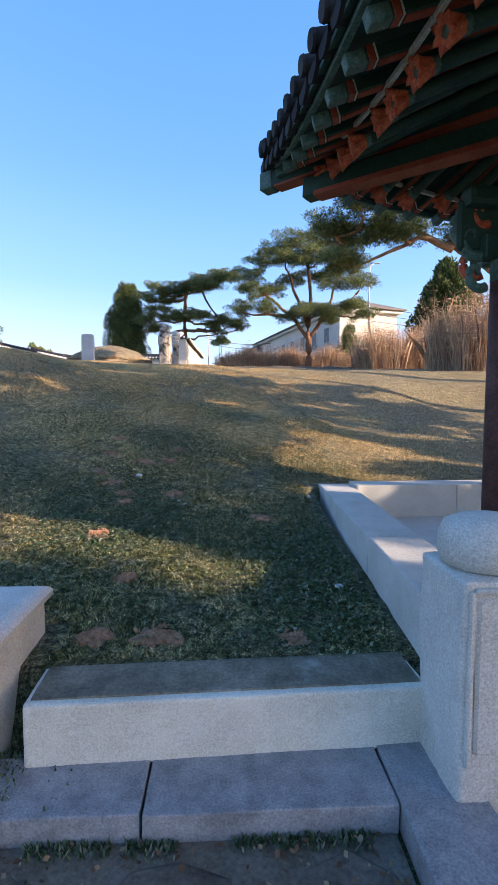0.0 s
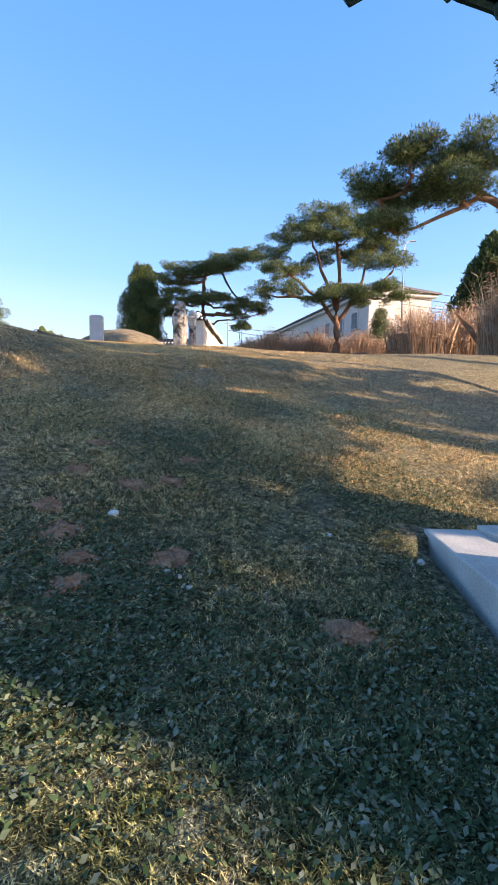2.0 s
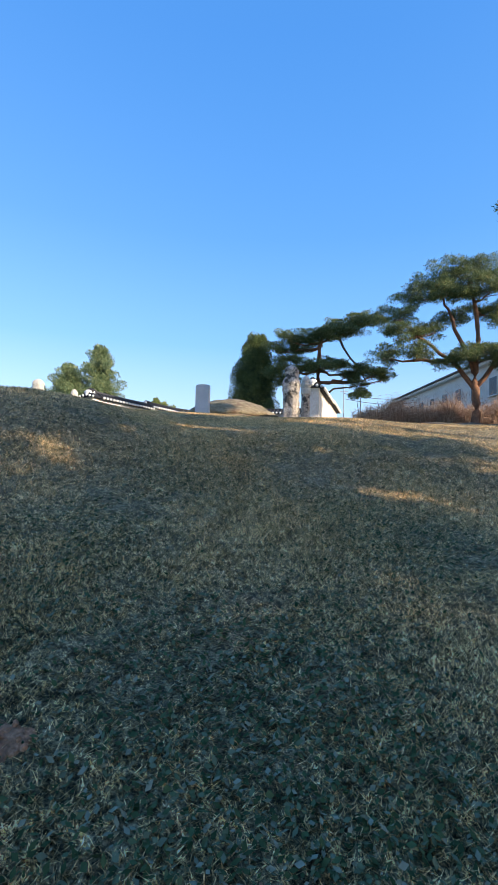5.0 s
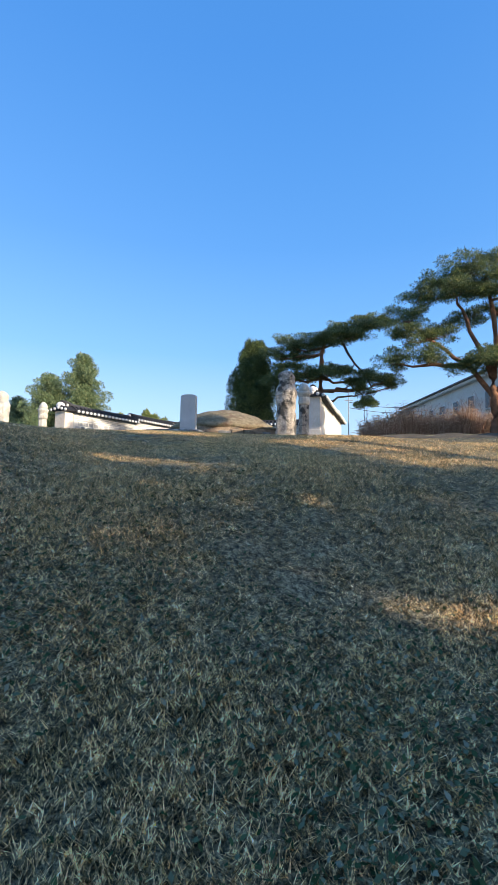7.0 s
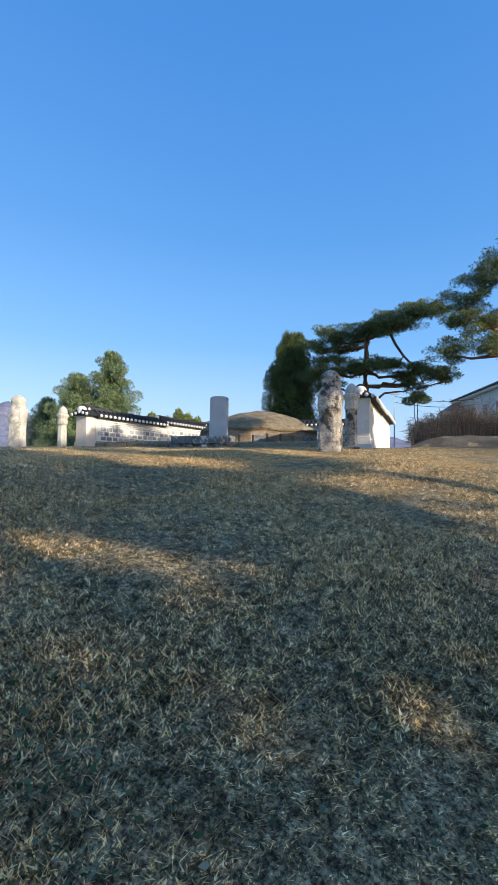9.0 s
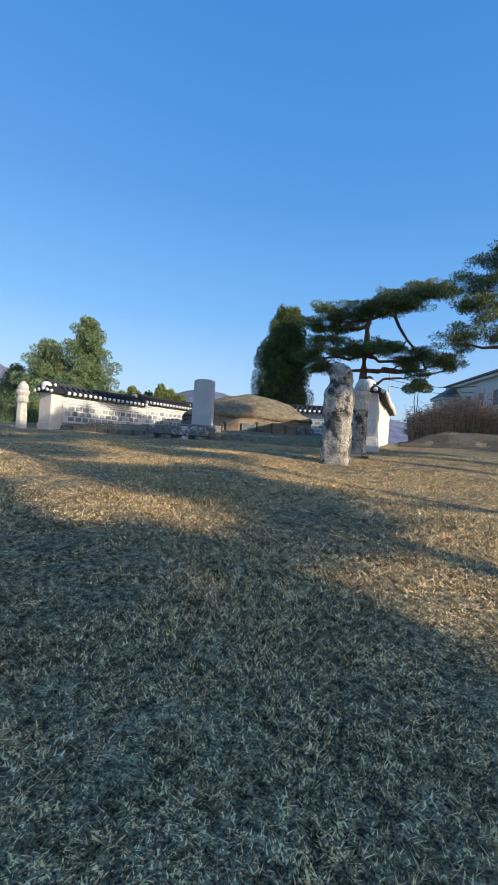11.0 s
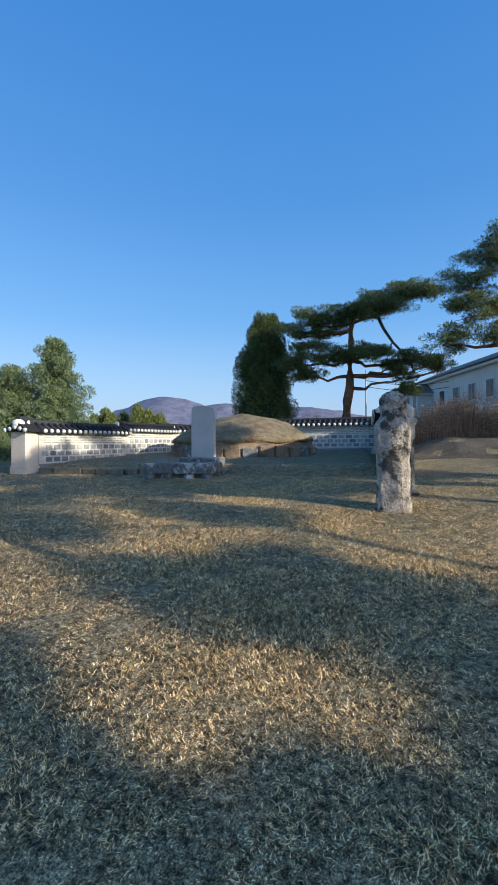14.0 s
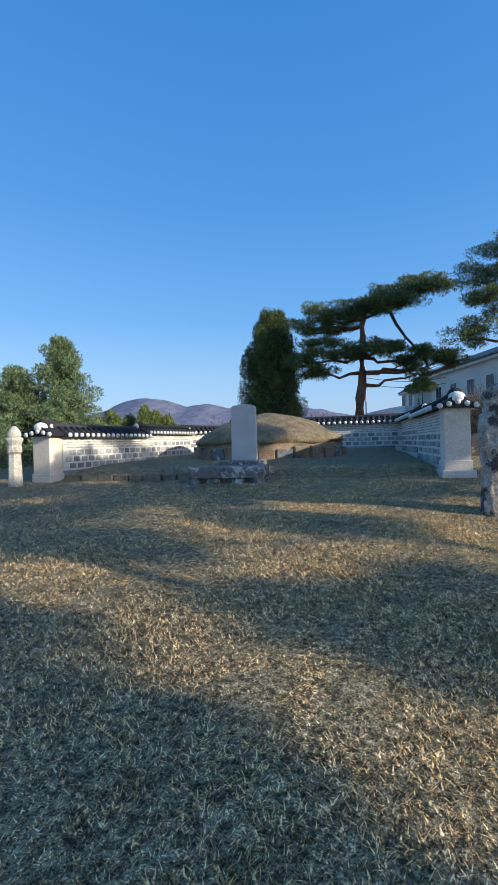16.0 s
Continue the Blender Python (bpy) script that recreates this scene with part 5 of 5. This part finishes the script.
# ---- the house beyond ----
def house():
    A, B = Vector((4.4, 73.0)), Vector((11.0, 46.5))
    d = B - A
    L, W = d.length, 6.5
    ang = math.atan2(d.y, d.x)
    root = empty("house", Matrix.Translation((A.x, A.y, 3.8)) @ Matrix.Rotation(ang, 4, "Z"), "two-storey cream rendered house with shallow hipped roof", "house")
    H = 7.6
    # local frame: the long face lies along +x at y = 0 and looks to -y; the house goes to +y
    part("wall", box((L, W, H + 0.6), (L / 2, W / 2, H / 2 - 0.3)), M_RENDERWALL, root)
    part("string_course", box((L + 0.16, W + 0.16, 0.22), (L / 2, W / 2, 3.7), None, 0.02), M_HOUSETRIM, root)
    part("cornice", box((L + 0.9, W + 0.9, 0.30), (L / 2, W / 2, H + 0.15), None, 0.05), M_HOUSETRIM, root)
    part("roof", loft([[(-0.7 + e, -0.7 + e, z), (L + 0.7 - e, -0.7 + e, z), (L + 0.7 - e, W + 0.7 - e, z), (-0.7 + e, W + 0.7 - e, z)] for e, z in ((0, H + 0.3), (0, H + 0.42), (3.3, H + 1.8))]), M_HOUSEROOF, root)
    def window(x, z, w, h):
        wf = part("window_frame", box((w + 0.16, 0.1, h + 0.16), (x, -0.04, z), None, 0.02), M_HOUSETRIM, root)
        part("pane", box((w / 2 - 0.04, 0.03, h), (x - w / 4, -0.085, z)), M_GLASS, wf)
        part("pane", box((w / 2 - 0.04, 0.03, h), (x + w / 4, -0.085, z)), M_GLASS, wf)
        part("window_sill", box((w + 0.3, 0.22, 0.08), (x, -0.1, z - h / 2 - 0.1), None, 0.01), M_HOUSETRIM, wf)
    for k in range(8):
        window(2.2 + k * 3.2, 5.6, 1.2, 1.5)
        window(2.2 + k * 3.2, 2.0, 1.2, 1.7)
    # gabled bay at the far corner
    bay = part("bay", box((3.6, 2.2, 6.2), (1.0, -0.6, 3.1)), M_RENDERWALL, root)
    part("bay_cornice", box((4.2, 2.8, 0.25), (1.0, -0.6, 6.3), None, 0.04), M_HOUSETRIM, bay)
    part("bay_roof", loft([[(-1.2, -2.1, 6.42), (3.2, -2.1, 6.42), (3.2, 1.2, 6.42), (-1.2, 1.2, 6.42)], [(0.6, -0.6, 7.6), (1.4, -0.6, 7.6), (1.4, 0.9, 7.6), (0.6, 0.9, 7.6)]]), M_HOUSEROOF, bay)
    part("balcony", box((3.4, 1.2, 0.9), (1.0, -2.2, 4.2), None, 0.05), M_HOUSETRIM, bay)
    for dx in (-0.1, 1.9):
        wf = part("window_frame", box((1.0, 0.1, 1.5), (dx, -1.72, 5.4), None, 0.02), M_HOUSETRIM, bay)
        part("pane", box((0.86, 0.03, 1.36), (dx, -1.78, 5.4)), M_GLASS, wf)
    return root


house()

# ---- poles and wires ----
lamp_post = empty("street_lamp", pose(12.1, 40.5, gz(12.1, 40.5)), "slim grey steel street lamp with a bent arm", "street lamp")
bm = tube([Vector(p) for p in ((0, 0, 0), (0, 0, 4.5), (0, 0, 8.8), (0.1, 0, 9.15), (0.45, 0, 9.3))], [0.09, 0.075, 0.06, 0.05, 0.05], 8)
part("pole", bm, M_STEEL, lamp_post, "", True)
part("lamp_head", box((0.5, 0.18, 0.09), (0.65, 0, 9.3), None, 0.03), M_STEEL, lamp_post)
for x in (-2.55,):
    up = empty("utility_pole", pose(x, 60.0, 3.4), "thin grey utility pole beyond the wall", "utility pole", "utility poles")
    part("pole", tube([Vector((0, 0, 0)), Vector((0, 0, 8.2))], [0.075, 0.05], 8), M_STEEL, up)
    part("crossarm", box((0.9, 0.08, 0.08), (0, 0, 7.4)), M_STEEL, up)
mast = empty("mast", pose(-13.1, 60.0, 3.0), "white mast far beyond the wall", "mast")
part("pole", tube([Vector((0, 0, 0)), Vector((0, 0, 5.6))], [0.09, 0.05], 8), M_ENDCAP, mast)
for k, z in enumerate((10.5, 9.9, 9.3)):
    a, b = Vector((12.1, 40.6, z)), Vector((40.0, 52.0, z + 3.0))
    pts = [a.lerp(b, f) - Vector((0, 0, 1.2 * math.sin(math.pi * f))) for f in np.linspace(0, 1, 12)]
    tagged(part("overhead_wire", tube(pts, [0.022] * 12, 5), M_DARKBARK), "thin dark overhead wire", "wire", "overhead wires")
for k, z in enumerate((10.6, 10.0)):
    a, b = Vector((-2.55, 60.0, z)), Vector((6.0, 66.0, z + 0.4))
    pts = [a.lerp(b, f) - Vector((0, 0, 0.4 * math.sin(math.pi * f))) for f in np.linspace(0, 1, 8)]
    tagged(part("overhead_wire", tube(pts, [0.03] * 8, 5), M_DARKBARK), "thin dark overhead wire", "wire", "overhead wires")


# ---- mountains and the far town ----
def ridge_line(name, x0, x1, y, peaks, base_z, label):
    n = 160
    xs = np.linspace(x0, x1, n)
    top = np.zeros(n)
    for cx, h, w in peaks:
        top = np.maximum(top, h * np.exp(-np.abs((xs - cx) / w) ** 1.5))
    top = top + np.array([14 * noise.noise(Vector((x * 0.005, 2, 0))) + 9 * noise.noise(Vector((x * 0.016, 7, 0))) for x in xs])
    bm = bmesh.new()
    rows = []
    for j in range(8):
        f = j / 7
        rows.append([bm.verts.new((x, y - 500 * (1 - f), base_z + (t + 10 * noise.noise(Vector((x * 0.006, j * 0.8, 1))) + 5 * noise.noise(Vector((x * 0.03, j, 4)))) * f)) for x, t in zip(xs, top)])
    for a, b in zip(rows, rows[1:]):
        for i in range(n - 1):
            bm.faces.new((a[i], a[i + 1], b[i + 1], b[i]))
    return tagged(part(name, bm, M_MOUNTAIN, None, "", True), label, "mountain", kind="structure")


ridge_line("backdrop", -3200, 1800, 2000, ((-850, 240, 560), (-560, 206, 620), (-250, 182, 700), (250, 150, 700), (-2110, 368, 420), (-2700, 330, 500), (-1450, 120, 300)), -20, "distant mountain ridge with blue-violet haze put into its colour")
rs = random.Random(77)
for k in range(16):
    x, y = -112 + rs.uniform(-40, 34), 150 + rs.uniform(-10, 60)
    tagged(part("town_house", box((rs.uniform(4, 9), 5, rs.uniform(2.5, 5)), (x, y, gz(x, y) + 2.0), None, 0.2), M_TOWN), "small pale house in the far town", "house", "far town")

# ---- small things on the slope ----
def pebble(x, y, s, seed, label, material=None):
    bm = bmesh.new()
    bmesh.ops.create_icosphere(bm, subdivisions=2, radius=s)
    for v in bm.verts:
        v.co.z *= 0.6
    ob = part("stone", rough(bm, s * 0.45, 1.2 / s * 0.5, seed), material or M_STONEW)
    ob.matrix_basis = pose(x, y, gz(x, y) + s * 0.3, 0, 0, seed * 50)
    return tagged(ob, label, "stone", "loose stones")


for k, (x, y, s) in enumerate(((-1.2, 6.07, 0.05), (0.72, 3.42, 0.03), (-0.62, 5.32, 0.02), (-0.55, 5.22, 0.02), (0.66, 5.0, 0.02), (-0.7, 5.38, 0.018), (0.35, 6.0, 0.022), (0.9, 5.7, 0.025), (0.1, 4.0, 0.015), (-5.6, 27.0, 0.05), (-10.6, 26.5, 0.06))):
    pebble(x, y, s, k + 1.0, "white chipped stone lying in the turf")

# fallen leaves below the steps
rs2 = np.random.RandomState(4)
n = 150
lx, ly = rs2.uniform(-1.2, 0.62, n), 1.92 - np.abs(rs2.normal(0, 0.28, n))
lz = np.full(n, -0.258) + rs2.uniform(0, 0.012, n)
a = rs2.uniform(0, 6.28, n)
s = rs2.uniform(0.008, 0.02, n)
u = np.stack([np.cos(a) * s, np.sin(a) * s, rs2.uniform(-0.3, 0.5, n) * s], -1)
v = np.stack([-np.sin(a) * s * 0.6, np.cos(a) * s * 0.6, rs2.uniform(-0.3, 0.5, n) * s], -1)
c = np.stack([lx, ly, lz], -1)
M_LITTER = by_piece("fallen_leaf", [(0.0, (0.07, 0.035, 0.02)), (0.6, (0.19, 0.10, 0.055)), (1.0, (0.36, 0.24, 0.14))], 0.8, True)
soup("fallen_leaves", np.stack([c - u, c + v, c + u, c - v], 1), M_LITTER, None, "stuff")["label"] = "brown fallen leaves on the paving"


# weeds rooted along the foot of the steps
rs3 = np.random.RandomState(14)
n = 2600
wx = np.concatenate([rs3.uniform(-1.2, 0.6, 1500), rs3.normal(-1.15, 0.16, 1100)])
wy = np.concatenate([1.93 - np.abs(rs3.normal(0, 0.03, 1500)), rs3.uniform(1.7, 2.3, 1100)])
thin = (np.sin(wx * 7.0) + np.sin(wx * 17.0 + 1) > -0.5) | (wx < -0.95)
wx, wy = wx[thin], wy[thin]
n = len(wx)
wa, wh = rs3.uniform(0, 6.28, n), rs3.uniform(0.012, 0.04, n)
wb = np.stack([wx, wy, np.where(wy > 1.95, -0.17, -0.275)], -1)
wt = wb + np.stack([np.cos(wa) * wh * 0.7, np.sin(wa) * wh * 0.7, wh], -1)
ws = np.stack([-np.sin(wa), np.cos(wa), 0 * wa], -1) * 0.005
soup("step_weeds", np.stack([wb, (wb + wt) / 2 + ws, wt, (wb + wt) / 2 - ws], 1), M_WEED, None, "stuff")["label"] = "small green weeds at the foot of the steps"

# ---- bare patches of crumbly soil ----
PATCHES = ((-1.76, 7.55, 0.12), (-1.21, 6.62, 0.17), (-0.9, 6.79, 0.14), (-0.82, 7.36, 0.13), (-1.7, 6.8, 0.11), (-1.67, 6.11, 0.12), (-1.46, 5.77, 0.16), (-1.24, 5.45, 0.12), (-1.18, 5.17, 0.12), (-0.71, 5.51, 0.15),
           (0.27, 4.92, 0.14), (-1.24, 4.33, 0.12), (-0.83, 3.53, 0.10), (-0.82, 2.78, 0.12), (-0.5, 2.78, 0.16), (0.3, 2.74, 0.10))
for k, (px_, py_, pr_) in enumerate(PATCHES):
    pr_ *= 0.8
    rq = random.Random(200 + k)
    bm = bmesh.new()
    n_ = 18
    for f, lift in ((1.25, -0.02), (0.85, 0.012), (0.45, 0.022), (0.1, 0.026)):
        rr_ = [pr_ * f * (1 + 0.9 * noise.noise(Vector((1.6 * math.cos(6.28 * q / n_), 1.6 * math.sin(6.28 * q / n_), 3.3 * k + f)))) for q in range(n_)]
        row = [bm.verts.new((px_ + rr_[q] * math.cos(6.28 * q / n_) * 1.15, py_ + rr_[q] * math.sin(6.28 * q / n_), gz(px_ + rr_[q] * math.cos(6.28 * q / n_) * 1.15, max(2.6, py_ + rr_[q] * math.sin(6.28 * q / n_))) + lift + rq.uniform(-0.005, 0.008))) for q in range(n_)]
        if f < 1.25:
            for q in range(n_):
                bm.faces.new((prev[q], prev[(q + 1) % n_], row[(q + 1) % n_], row[q]))
        prev = row
    bm.faces.new(prev)
    for _ in range(26):
        q, f = rq.uniform(0, 6.28), pr_ * math.sqrt(rq.random())
        cx_, cy_, e_ = px_ + f * math.cos(q) * 1.1, py_ + f * math.sin(q), rq.uniform(0.004, 0.014)
        made = bmesh.ops.create_icosphere(bm, subdivisions=1, radius=e_)["verts"]
        bmesh.ops.translate(bm, verts=made, vec=(cx_, cy_, gz(cx_, max(2.6, cy_)) + 0.024))
    tagged(part("soil_patch", bm, M_REDSOIL), "bare patch of crumbly reddish soil in the turf", "soil", "bare soil patches")


# ---- turf ----
def scatter(n, seed, far):
    """Places over the lawn, thickest beside the line walked, thinning out evenly from it."""
    r = np.random.RandomState(seed)
    y = 2.5 + 25.0 * r.beta(1.15, far, n)
    mid = np.interp(y, [2.5, 9.0, 13.0, 17.0, 22.0, 27.5], [-0.4, -0.9, -1.8, -3.6, -5.2, -6.0])
    x = mid + r.normal(0, 1, n) * np.interp(y, [2.5, 6.0, 14.0, 20.0, 27.5], [1.2, 2.0, 3.0, 4.0, 4.5])
    keep = ~((x > 0.9) & (y < 6.35)) & ~((x < -1.0) & (y < 2.95)) & (y > 2.56)
    for px_, py_, pr_ in PATCHES:
        keep &= ((x - px_) / (1.15 * pr_)) ** 2 + ((y - py_) / pr_) ** 2 > r.uniform(0.0, 0.8, len(x))
    return x[keep], y[keep], r


x, y, r = scatter(980000, 9, 1.7)
n = len(x)
low = ease(8.0, 16.0, y)
h = r.uniform(0.012, 0.036, n) * (1 + 0.5 * np.sin(x * 2.1 + 1) * np.sin(y * 1.7)) * (0.75 + 0.3 * ease(5.0, 9.0, y) - 0.2 * low)
a = r.uniform(0, 6.28, n)
ln = r.uniform(0.010, 0.042, n) + 0.3 * h
w = r.uniform(0.0024, 0.0056, n) * (1 + 0.05 * np.clip(y - 14, 0, 20))
b = np.stack([x, y, ground_z(x, y) - 0.004], -1)
sd = np.stack([-np.sin(a) * w, np.cos(a) * w, 0 * a], -1)
tp = b + np.stack([np.cos(a) * ln, np.sin(a) * ln, h], -1)
ob = soup("grass", np.stack([b - sd, b + sd, tp], 1), M_BLADE, None, "stuff")
ob["label"] = "short matted winter grass"
x, y, r = scatter(230000, 10, 3.6)
keep = r.rand(len(x)) < np.clip(0.5 + 0.9 * np.sin(x * 1.9 + y * 0.8) * np.sin(y * 1.3 - x), 0.1, 1)
keep &= y < 10.5 + 3.5 * r.rand(len(y))
x, y = x[keep], y[keep]
n = len(x)
a, s = r.uniform(0, 6.28, n), r.uniform(0.005, 0.018, n)
c = np.stack([x, y, ground_z(x, y) + r.uniform(0.008, 0.034, n)], -1)
u = np.stack([np.cos(a) * s, np.sin(a) * s, r.uniform(-0.4, 0.8, n) * s], -1)
v = np.stack([-np.sin(a) * s * 0.55, np.cos(a) * s * 0.55, r.uniform(-0.3, 0.5, n) * s], -1)
ob = soup("weed_leaves", np.stack([c - u, c + v - u * 0.1, c + u, c - v - u * 0.1], 1), M_WEED, None, "stuff")
ob["label"] = "small grey-green clover and weed leaves"
